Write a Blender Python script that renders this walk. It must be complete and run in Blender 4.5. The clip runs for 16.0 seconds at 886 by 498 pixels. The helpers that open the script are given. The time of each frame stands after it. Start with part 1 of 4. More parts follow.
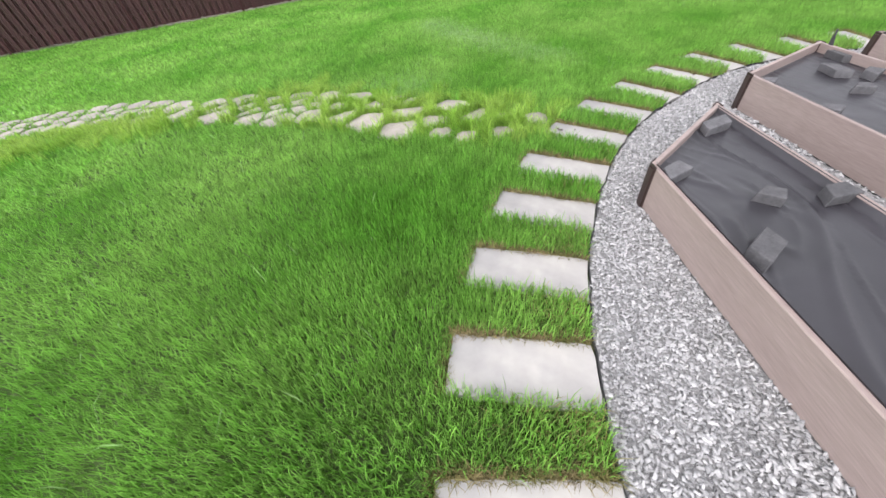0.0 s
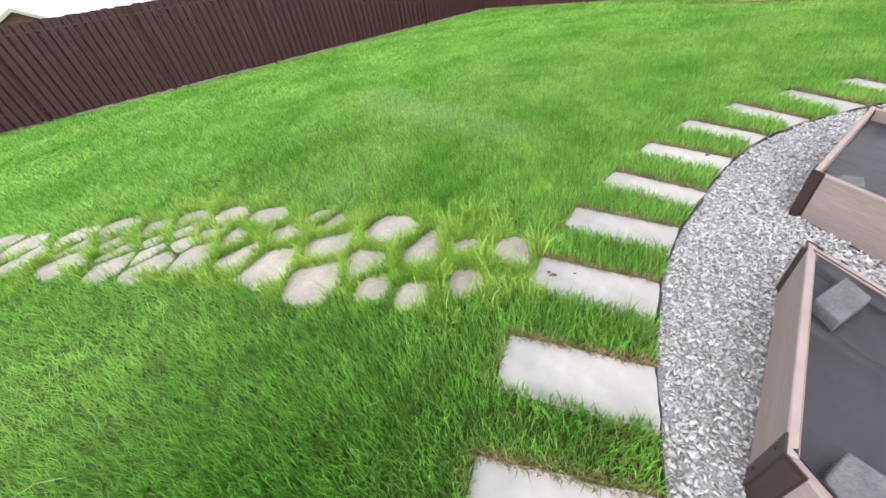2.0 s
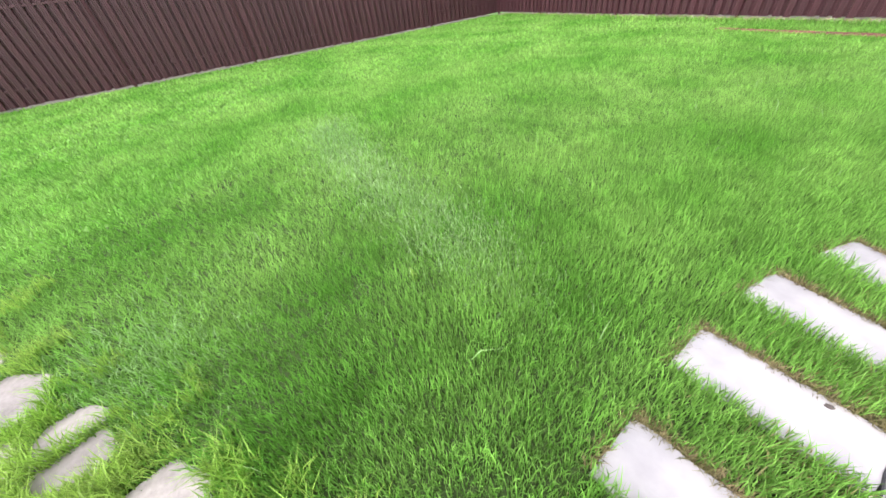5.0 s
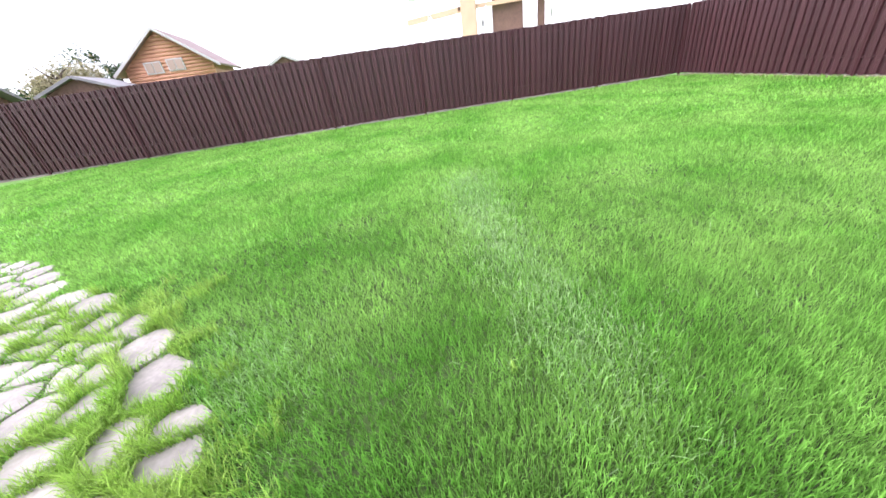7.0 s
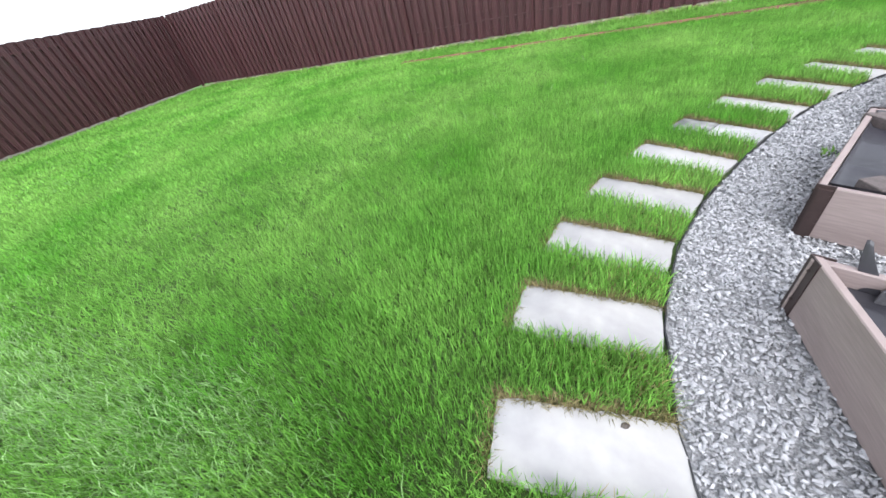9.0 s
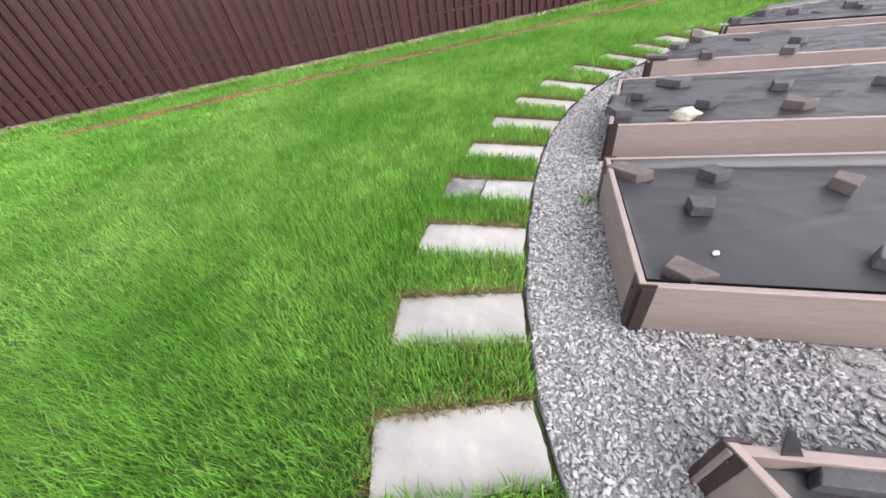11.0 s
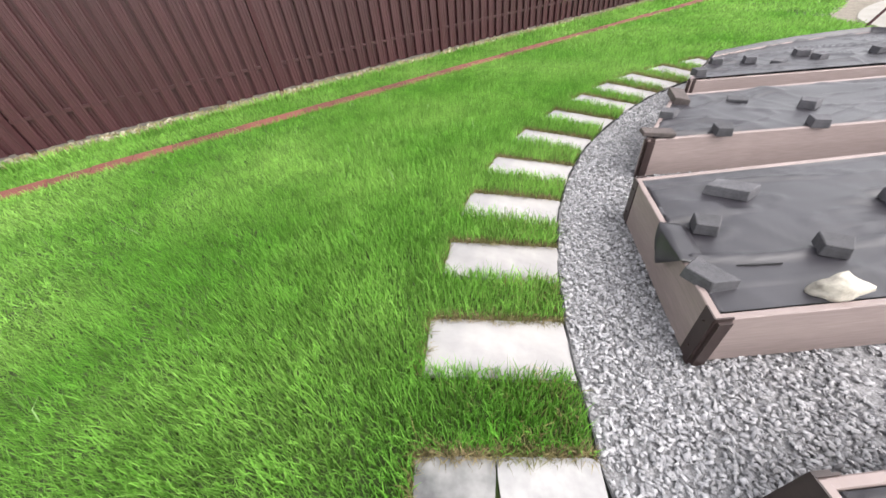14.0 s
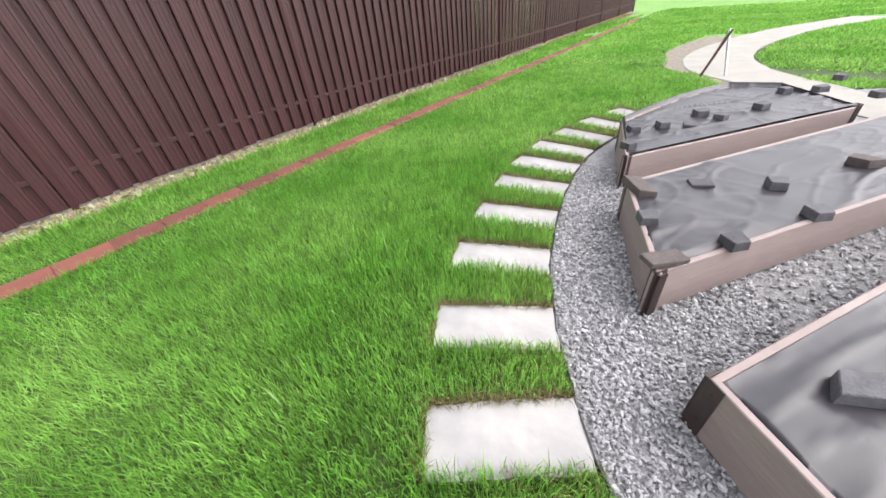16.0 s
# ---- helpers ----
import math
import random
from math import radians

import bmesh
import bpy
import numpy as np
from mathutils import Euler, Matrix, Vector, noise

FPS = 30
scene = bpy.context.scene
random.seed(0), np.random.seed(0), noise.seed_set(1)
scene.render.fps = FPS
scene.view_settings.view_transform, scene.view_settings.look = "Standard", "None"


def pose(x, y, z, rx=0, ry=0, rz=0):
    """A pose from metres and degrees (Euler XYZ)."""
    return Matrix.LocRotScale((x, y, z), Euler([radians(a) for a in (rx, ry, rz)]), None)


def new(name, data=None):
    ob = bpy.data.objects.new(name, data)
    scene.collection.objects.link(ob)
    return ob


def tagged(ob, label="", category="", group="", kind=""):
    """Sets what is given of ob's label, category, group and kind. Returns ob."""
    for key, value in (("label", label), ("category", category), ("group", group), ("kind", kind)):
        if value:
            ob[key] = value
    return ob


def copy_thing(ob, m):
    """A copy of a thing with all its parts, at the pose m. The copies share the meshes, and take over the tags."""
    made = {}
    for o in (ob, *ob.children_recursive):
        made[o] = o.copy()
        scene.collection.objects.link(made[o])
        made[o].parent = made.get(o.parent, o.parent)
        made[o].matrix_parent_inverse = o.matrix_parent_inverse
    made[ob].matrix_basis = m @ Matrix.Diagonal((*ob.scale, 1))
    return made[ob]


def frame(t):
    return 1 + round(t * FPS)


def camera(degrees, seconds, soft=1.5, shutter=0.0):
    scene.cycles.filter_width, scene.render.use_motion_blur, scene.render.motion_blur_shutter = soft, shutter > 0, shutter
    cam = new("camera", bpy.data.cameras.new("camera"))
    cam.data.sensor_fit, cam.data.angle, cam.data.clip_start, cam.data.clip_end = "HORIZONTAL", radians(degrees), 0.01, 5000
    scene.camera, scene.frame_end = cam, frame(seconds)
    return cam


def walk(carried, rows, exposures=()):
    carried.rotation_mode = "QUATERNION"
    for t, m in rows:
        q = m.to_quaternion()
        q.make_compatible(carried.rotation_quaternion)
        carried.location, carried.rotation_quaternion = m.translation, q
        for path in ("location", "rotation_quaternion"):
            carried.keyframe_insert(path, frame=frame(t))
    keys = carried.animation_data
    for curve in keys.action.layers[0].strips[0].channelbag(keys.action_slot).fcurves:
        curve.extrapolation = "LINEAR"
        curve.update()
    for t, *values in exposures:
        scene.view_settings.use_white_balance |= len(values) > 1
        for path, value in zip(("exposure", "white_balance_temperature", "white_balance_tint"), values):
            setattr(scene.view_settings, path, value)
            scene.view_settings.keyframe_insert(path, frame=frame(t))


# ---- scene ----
cam = camera(105.0, 16.0, soft=1.6)
ROWS = (
    (0.0, 1.208, 4.651, 1.450, -103.97, -43.82, 5.73),
    (0.5, 1.590, 4.443, 1.443, -96.35, -40.96, 9.95),
    (1.0, 1.943, 4.255, 1.437, -107.60, -42.16, 7.43),
    (1.5, 2.271, 4.180, 1.450, -112.34, -37.25, 5.12),
    (2.0, 2.641, 3.966, 1.459, -110.69, -38.85, 8.70),
    (2.5, 2.916, 3.786, 1.431, -109.19, -40.10, 9.59),
    (3.0, 3.265, 3.611, 1.425, -111.22, -35.23, 5.52),
    (3.5, 3.546, 3.397, 1.419, -112.85, -38.46, 7.82),
    (3.7, 3.657, 3.284, 1.432, -111.60, -36.77, 7.08),
    (5.8, 4.394, 2.562, 1.472, -105.14, -39.56, 6.15),
    (6.0, 4.432, 2.625, 1.467, -102.87, -36.02, 6.16),
    (6.5, 4.494, 2.615, 1.475, -83.79, -30.14, 7.07),
    (7.0, 4.494, 2.589, 1.485, -82.88, -28.73, 7.54),
    (7.5, 4.514, 2.529, 1.480, -89.39, -29.92, 7.99),
    (8.0, 4.493, 2.392, 1.473, -110.88, -30.80, 8.53),
    (8.5, 4.428, 2.150, 1.444, -127.23, -33.15, 12.03),
    (9.0, 4.449, 1.899, 1.382, -146.17, -38.66, 10.86),
    (9.5, 4.533, 1.609, 1.410, -168.53, -34.50, 5.81),
    (9.7, 4.540, 1.535, 1.399, -172.08, -36.74, 5.38),
    (11.8, 4.667, 0.139, 1.389, -195.38, -42.60, 7.87),
    (12.0, 4.641, 0.050, 1.391, -201.22, -41.99, 5.35),
    (12.5, 4.575, -0.292, 1.375, -218.29, -42.19, 2.18),
    (13.0, 4.672, -0.654, 1.382, -209.95, -41.42, 2.97),
    (13.5, 4.654, -0.966, 1.380, -197.60, -41.07, 6.13),
    (14.0, 4.513, -1.281, 1.375, -200.29, -40.49, 5.50),
    (14.5, 4.440, -1.661, 1.417, -209.29, -34.51, 3.69),
    (15.0, 4.369, -1.956, 1.401, -210.18, -36.91, 4.06),
    (15.5, 4.219, -2.326, 1.427, -207.23, -34.02, 5.52),
    (16.0, 4.009, -2.618, 1.443, -220.11, -36.09, 5.23),
)
walk(cam, [(t, pose(x, y, z, 90 + pitch, roll, yaw)) for t, x, y, z, yaw, pitch, roll in ROWS],
     exposures=[(0.0, 1.36, 6550, 12), (1.5, 1.47, 6500, 11), (3.7, 1.46, 6500, 11), (5.8, 1.94, 6200, 22), (7.5, 1.88, 6050, 20),
                (8.5, 1.66, 5950, 8), (9.5, 1.50, 6300, 12), (12.0, 1.46, 6600, 12), (14.0, 1.60, 6650, 12), (16.0, 1.60, 6550, 13)])

# ---- world and light: bright overcast ----
world = bpy.data.worlds.new("overcast")
scene.world = world
world.use_nodes = True
wn = world.node_tree.nodes
wl = world.node_tree.links
sky = wn.new("ShaderNodeTexSky")
sky.sky_type = "NISHITA"
sky.sun_disc = False
sky.sun_elevation, sky.sun_rotation = radians(52), radians(-40)
sky.air_density, sky.dust_density = 1.0, 2.0
pale = wn.new("ShaderNodeHueSaturation")
pale.inputs["Saturation"].default_value = 0.18
wl.new(sky.outputs[0], pale.inputs["Color"])
wl.new(pale.outputs[0], wn["Background"].inputs["Color"])
wn["Background"].inputs["Strength"].default_value = 0.15

sun_data = bpy.data.lights.new("sun", "SUN")
sun_data.energy, sun_data.angle, sun_data.color = 0.9, radians(80), (1.0, 0.97, 0.93)
sun = new("sun", sun_data)
sun.matrix_world = pose(0, 0, 20, 38, 0, 220)


# ---- materials ----
def mat(name, c1, c2, scale=4.0, rough=0.8, fine=0.25, fine_scale=80.0, bump=0.0, bump_scale=120.0, stretch=(1, 1, 1),
        island=0.0, each=0.0, metal=0.0, spec=0.5, trans=0.0):
    m = bpy.data.materials.new(name)
    m.use_nodes = True
    n, l = m.node_tree.nodes, m.node_tree.links
    bsdf = n["Principled BSDF"]
    coord = n.new("ShaderNodeTexCoord")
    mp = n.new("ShaderNodeMapping")
    mp.inputs["Scale"].default_value = stretch
    l.new(coord.outputs["Object"], mp.inputs[0])
    big = n.new("ShaderNodeTexNoise")
    big.inputs["Scale"].default_value, big.inputs["Detail"].default_value = scale, 5
    small = n.new("ShaderNodeTexNoise")
    small.inputs["Scale"].default_value, small.inputs["Detail"].default_value = fine_scale, 4
    l.new(mp.outputs[0], big.inputs["Vector"])
    l.new(mp.outputs[0], small.inputs["Vector"])
    span = n.new("ShaderNodeMapRange")
    span.inputs["From Min"].default_value, span.inputs["From Max"].default_value = 0.32, 0.68
    l.new(big.outputs[0], span.inputs[0])
    mix = n.new("ShaderNodeMix")
    mix.data_type = "RGBA"
    mix.inputs["A"].default_value, mix.inputs["B"].default_value = (*c1, 1), (*c2, 1)
    l.new(span.outputs[0], mix.inputs["Factor"])
    gain = n.new("ShaderNodeMapRange")
    gain.inputs["From Min"].default_value, gain.inputs["From Max"].default_value = 0.3, 0.7
    gain.inputs["To Min"].default_value, gain.inputs["To Max"].default_value = 1 - fine, 1 + fine
    l.new(small.outputs[0], gain.inputs[0])
    last = gain.outputs[0]
    for amount, node, out in ((island, "ShaderNodeNewGeometry", "Random Per Island"), (each, "ShaderNodeObjectInfo", "Random")):
        if amount:
            src = n.new(node)
            r = n.new("ShaderNodeMapRange")
            r.inputs["To Min"].default_value, r.inputs["To Max"].default_value = 1 - amount, 1 + amount
            l.new(src.outputs[out], r.inputs[0])
            mul = n.new("ShaderNodeMath")
            mul.operation = "MULTIPLY"
            l.new(last, mul.inputs[0])
            l.new(r.outputs[0], mul.inputs[1])
            last = mul.outputs[0]
    scaled = n.new("ShaderNodeVectorMath")
    scaled.operation = "SCALE"
    l.new(mix.outputs["Result"], scaled.inputs[0])
    l.new(last, scaled.inputs["Scale"])
    l.new(scaled.outputs[0], bsdf.inputs["Base Color"])
    bsdf.inputs["Roughness"].default_value, bsdf.inputs["Metallic"].default_value = rough, metal
    bsdf.inputs["Specular IOR Level"].default_value = spec
    if bump:
        bt = n.new("ShaderNodeTexNoise")
        bt.inputs["Scale"].default_value, bt.inputs["Detail"].default_value = bump_scale, 6
        l.new(mp.outputs[0], bt.inputs["Vector"])
        b = n.new("ShaderNodeBump")
        b.inputs["Strength"].default_value, b.inputs["Distance"].default_value = bump, 0.01
        l.new(bt.outputs[0], b.inputs["Height"])
        l.new(b.outputs[0], bsdf.inputs["Normal"])
    if trans:
        t = n.new("ShaderNodeBsdfTranslucent")
        l.new(scaled.outputs[0], t.inputs["Color"])
        mx = n.new("ShaderNodeMixShader")
        mx.inputs[0].default_value = trans
        l.new(bsdf.outputs[0], mx.inputs[1])
        l.new(t.outputs[0], mx.inputs[2])
        l.new(mx.outputs[0], n["Material Output"].inputs["Surface"])
    return m


M_GRASS = mat("grass blade", (0.136, 0.350, 0.044), (0.275, 0.492, 0.110), 0.75, 0.5, 0.2, 5.0, island=0.5, spec=0.26, trans=0.48)
M_TUFT = mat("coarse grass blade", (0.235, 0.432, 0.055), (0.355, 0.51, 0.105), 1.5, 0.5, 0.15, 9.0, island=0.4, spec=0.4, trans=0.4)
M_STRAW = mat("dry grass", (0.36, 0.29, 0.13), (0.24, 0.24, 0.09), 6.0, 0.7, 0.2, 20.0, island=0.4, trans=0.2)
M_LAWN = mat("lawn sward", (0.110, 0.260, 0.040), (0.160, 0.325, 0.062), 0.8, 0.85, 0.3, 60.0, bump=0.8, bump_scale=45.0)
M_SLAB = mat("pale sandstone", (0.40, 0.382, 0.370), (0.245, 0.240, 0.248), 2.6, 0.7, 0.08, 9.0, bump=0.12, bump_scale=35.0, each=0.10)
M_SLAB_DARK = mat("grey veined sandstone", (0.33, 0.325, 0.32), (0.022, 0.025, 0.03), 5.5, 0.7, 0.08, 30.0, bump=0.15, bump_scale=40.0)
M_SLAB_STREAK = mat("grey streaked sandstone", (0.43, 0.42, 0.415), (0.15, 0.152, 0.165), 2.6, 0.7, 0.08, 30.0, bump=0.15, bump_scale=40.0)
M_FLAG = mat("beige flagstone", (0.36, 0.325, 0.30), (0.25, 0.228, 0.208), 5.0, 0.8, 0.14, 30.0, bump=0.4, bump_scale=35.0, each=0.14)
M_GRAVEL = mat("grey crushed stone", (0.43, 0.426, 0.44), (0.29, 0.29, 0.302), 30.0, 0.7, 0.10, 150.0, island=0.30, spec=0.3)
M_GRAVEL_BED = mat("gravel dust", (0.29, 0.287, 0.296), (0.20, 0.20, 0.206), 25.0, 0.95, 0.4, 110.0, bump=1.0, bump_scale=70.0)
M_BOARD = mat("pinkish composite board", (0.305, 0.243, 0.230), (0.248, 0.196, 0.186), 3.0, 0.55, 0.11, 40.0, bump=0.2, bump_scale=45.0, stretch=(0.25, 0.25, 3.0), each=0.06)
M_BRACKET = mat("dark brown metal bracket", (0.030, 0.018, 0.017), (0.042, 0.026, 0.024), 9.0, 0.45, 0.1, 60.0, spec=0.5)
M_FABRIC = mat("black landscape fabric", (0.023, 0.0215, 0.0265), (0.037, 0.035, 0.0425), 2.2, 0.38, 0.10, 300.0, bump=0.06, bump_scale=500.0, spec=0.60)
M_BRICK = mat("grey paving brick", (0.098, 0.096, 0.105), (0.062, 0.061, 0.068), 14.0, 0.8, 0.2, 90.0, bump=0.4, bump_scale=120.0, each=0.25)
M_BRICK_RED = mat("brownish paving brick", (0.118, 0.096, 0.092), (0.080, 0.066, 0.063), 14.0, 0.85, 0.2, 90.0, bump=0.4, bump_scale=120.0, each=0.2)
M_ROCK = mat("cream limestone", (0.52, 0.485, 0.42), (0.36, 0.33, 0.275), 14.0, 0.8, 0.2, 60.0, bump=0.6, bump_scale=40.0)
M_WHITE = mat("white pebble", (0.8, 0.8, 0.78), (0.7, 0.7, 0.69), 30.0, 0.6, 0.05)
M_EDGING = mat("black plastic edging", (0.018, 0.018, 0.02), (0.03, 0.03, 0.032), 8.0, 0.5, 0.2, 50.0)
M_FENCE = mat("chocolate brown painted metal", (0.044, 0.0145, 0.0170), (0.054, 0.0186, 0.0215), 3.0, 0.45, 0.08, 40.0, each=0.16, spec=0.42)
M_FENCE_DARK = mat("dark brown steel post", (0.042, 0.0145, 0.0165), (0.050, 0.018, 0.020), 3.0, 0.55, 0.08, 40.0, spec=0.22)
M_RED = mat("red concrete tile", (0.205, 0.064, 0.049), (0.15, 0.055, 0.042), 8.0, 0.85, 0.12, 70.0, bump=0.3, bump_scale=90.0, each=0.28)
M_PALE_STONE = mat("pale rubble", (0.36, 0.33, 0.25), (0.26, 0.24, 0.17), 12.0, 0.9, 0.2, 60.0, island=0.3)
M_CONCRETE = mat("pale concrete", (0.34, 0.323, 0.295), (0.29, 0.276, 0.25), 2.5, 0.85, 0.08, 50.0, bump=0.3, bump_scale=60.0)
M_SOIL = mat("grey soil", (0.24, 0.21, 0.17), (0.17, 0.15, 0.12), 6.0, 0.95, 0.3, 40.0, bump=1.0, bump_scale=30.0)
M_LOG = mat("orange log siding", (0.60, 0.32, 0.21), (0.50, 0.255, 0.16), 3.0, 0.6, 0.12, 25.0, stretch=(0.4, 0.4, 4.0))
M_ROOF = mat("brown metal roof", (0.30, 0.20, 0.19), (0.25, 0.165, 0.155), 2.0, 0.55, 0.1, 20.0)
M_ROOF_GREY = mat("grey roof sheet", (0.27, 0.255, 0.27), (0.21, 0.20, 0.21), 2.0, 0.55, 0.1, 20.0)
M_TRIM = mat("pale grey trim paint", (0.50, 0.48, 0.47), (0.42, 0.41, 0.40), 2.0, 0.6, 0.05)
M_GLASS = mat("window glass with beige blinds", (0.40, 0.29, 0.235), (0.33, 0.24, 0.19), 1.0, 0.15, 0.05)
M_SHED = mat("brown shed wall", (0.16, 0.085, 0.065), (0.12, 0.065, 0.05), 2.0, 0.7, 0.15, 12.0)
M_BEIGE = mat("beige plaster", (0.55, 0.37, 0.26), (0.50, 0.33, 0.23), 1.5, 0.85, 0.08)
M_BARK = mat("bark", (0.10, 0.075, 0.055), (0.07, 0.05, 0.04), 6.0, 0.9, 0.3, 30.0, bump=0.8, bump_scale=25.0)
M_LEAF_GREEN = mat("pine needles", (0.035, 0.075, 0.025), (0.055, 0.10, 0.035), 0.8, 0.7, 0.2, 4.0, island=0.35, trans=0.2)
M_LEAF_GOLD = mat("yellowing leaves", (0.36, 0.32, 0.19), (0.29, 0.28, 0.16), 0.8, 0.7, 0.2, 4.0, island=0.25, trans=0.3)
M_THATCH = mat("brown thatch", (0.30, 0.235, 0.125), (0.17, 0.165, 0.055), 6.0, 0.8, 0.2, 20.0, island=0.45, trans=0.2)
# soil colour darkened to stand in for shade between the blades
M_TURF_SHADE = mat("turf soil with blade shade", (0.055, 0.095, 0.022), (0.038, 0.060, 0.016), 5.0, 0.95, 0.3, 60.0, bump=0.8, bump_scale=50.0)
M_PALE_GRASS = mat("bleached grass blade", (0.27, 0.46, 0.16), (0.36, 0.53, 0.23), 0.9, 0.5, 0.2, 6.0, island=0.4, spec=0.4, trans=0.45)
M_CRUMB = mat("dark crumb", (0.07, 0.06, 0.055), (0.11, 0.085, 0.07), 30.0, 0.9, 0.2)
M_WHITE_WOOD = mat("white painted timber", (0.75, 0.72, 0.71), (0.66, 0.64, 0.63), 2.0, 0.6, 0.05)
M_METAL = mat("galvanised steel", (0.55, 0.55, 0.56), (0.45, 0.45, 0.46), 6.0, 0.35, 0.1, 50.0, metal=0.8)
M_WEED = mat("weed leaf", (0.12, 0.26, 0.03), (0.16, 0.32, 0.05), 5.0, 0.5, 0.15, 30.0, island=0.25, trans=0.25)


# ---- building helpers ----
def raw(name, verts, faces, material, parent=None, label="", smooth=False):
    me = bpy.data.meshes.new(name)
    me.from_pydata([tuple(v) for v in verts], [], [tuple(f) for f in faces])
    me.materials.append(material)
    if smooth:
        me.polygons.foreach_set("use_smooth", [True] * len(me.polygons))
    me.update()
    ob = new(name, me)
    ob.parent = parent
    return tagged(ob, label)


def part(name, bm, material, parent=None, label="", smooth=False):
    bmesh.ops.recalc_face_normals(bm, faces=bm.faces)
    me = bpy.data.meshes.new(name)
    bm.to_mesh(me)
    bm.free()
    me.materials.append(material)
    if smooth:
        me.polygons.foreach_set("use_smooth", [True] * len(me.polygons))
    ob = new(name, me)
    ob.parent = parent
    return tagged(ob, label)


def box(sx, sy, sz, m=None, bevel=0.0, seg=1, bm=None):
    """A box resting on its base, centred in x and y."""
    bm = bm or bmesh.new()
    made = bmesh.ops.create_cube(bm, size=1, matrix=(m or Matrix()) @ Matrix.Translation((0, 0, sz / 2)) @ Matrix.Diagonal((sx, sy, sz, 1)))
    if bevel:
        edges = {e for v in made["verts"] for e in v.link_edges}
        bmesh.ops.bevel(bm, geom=list(edges), offset=bevel, segments=seg, affect="EDGES")
    return bm


def prism(points, z0, z1, bevel=0.0):
    bm = bmesh.new()
    low = [bm.verts.new((x, y, z0)) for x, y in points]
    high = [bm.verts.new((x, y, z1)) for x, y in points]
    n = len(points)
    bm.faces.new(low[::-1])
    top = bm.faces.new(high)
    for i in range(n):
        bm.faces.new((low[i], low[(i + 1) % n], high[(i + 1) % n], high[i]))
    if bevel:
        bmesh.ops.bevel(bm, geom=list(top.edges), offset=bevel, segments=2, affect="EDGES")
    return bm


def empty(name, x, y, z=0.0, rz=0.0):
    ob = new(name)
    ob.empty_display_size = 0.1
    ob.matrix_world = pose(x, y, z, 0, 0, rz)
    return ob


def mesh_arrays(name, verts, loops, starts, material):
    """A mesh straight from arrays of corners, for grass and gravel."""
    me = bpy.data.meshes.new(name)
    me.vertices.add(len(verts))
    me.vertices.foreach_set("co", np.ascontiguousarray(verts, dtype=np.float32).ravel())
    me.loops.add(len(loops))
    me.loops.foreach_set("vertex_index", np.ascontiguousarray(loops, dtype=np.int32))
    me.polygons.add(len(starts))
    me.polygons.foreach_set("loop_start", np.ascontiguousarray(starts, dtype=np.int32))
    me.update(calc_edges=True)
    me.materials.append(material)
    return new(name, me)


rng = np.random.default_rng(7)

# ---- plan ----
R_GRAVEL = 4.335           # the edging's circle round the origin
SLAB_LEN, SLAB_DEEP = 0.645, 0.300
# stepping slabs: bearing, step out from the circle, skew
SLABS = [
    (78.6, 0.000, 3.0), (71.5, 0.000, 3.0), (64.5, 0.005, 3.0), (57.3, 0.010, 3.2), (50.2, 0.010, 3.5), (43.4, 0.018, 4.0),
    (36.3, 0.037, 3.2), (29.1, 0.044, 4.5), (22.4, 0.024, 0.0), (14.5, 0.065, 4.9), (7.4, 0.085, 2.2), (0.7, 0.064, -1.1),
    (-6.6, 0.005, -1.0), (-13.7, -0.056, -4.5), (-21.2, -0.082, -1.1), (-29.0, -0.073, 2.6), (-36.4, -0.054, 4.3), (-43.3, -0.027, 3.6),
    (-50.4, -0.011, 3.2), (-57.8, 0.002, 2.8), (-64.8, -0.003, 1.9), (-71.5, 0.018, 1.5), (-77.6, 0.053, 1.0), (-83.2, 0.084, 0.2),
    (-89.4, 0.090, 0.0), (-95.8, 0.090, 0.0), (-102.4, 0.090, 0.0),
]
SLAB_DEG = [q[0] for q in SLABS]


def edge_r(a):
    """Radius of the lawn's edge at the angle a, in radians."""
    d = np.degrees(a)
    order = SLABS[::-1]
    return R_GRAVEL + np.interp(d, [q[0] + 2 for q in order], [q[1] for q in order])


BED_DIR = radians(-16.3)
U = Vector((math.cos(BED_DIR), math.sin(BED_DIR)))
FENCE_CORNER = (19.466, -4.152)
FENCE_A = (-0.2597, 0.9657)   # along the far fence
FENCE_B = (-0.9708, -0.2400)  # along the near fence
BORDER = (-7.60, 0.2472)       # the red border: y = a + b x

# ---- ground, gravel and edging ----
g = bmesh.new()
bmesh.ops.create_grid(g, x_segments=60, y_segments=60, size=260)
ground = part("ground", g, M_LAWN)
ground.location.z = -0.03
tagged(ground, "bright green mown lawn ground stretching past the fences", "lawn", kind="structure")

# dark disc under the near lawn: shade between blades painted into the soil
turf = part("turf_shade", prism([(9.2 * math.cos(radians(a)), 9.2 * math.sin(radians(a))) for a in range(0, 360, 4)], -0.2, -0.026), M_TURF_SHADE)
tagged(turf, "soil under the thick lawn grass, darkened for shade between blades", "soil", kind="structure")

gravel_floor = part("gravel_floor", prism([(edge_r(radians(a)) * math.cos(radians(a)), edge_r(radians(a)) * math.sin(radians(a))) for a in range(-180, 180, 3)], -0.06, -0.018), M_GRAVEL_BED)
tagged(gravel_floor, "round bed of grey gravel between the raised beds", "gravel", kind="structure")

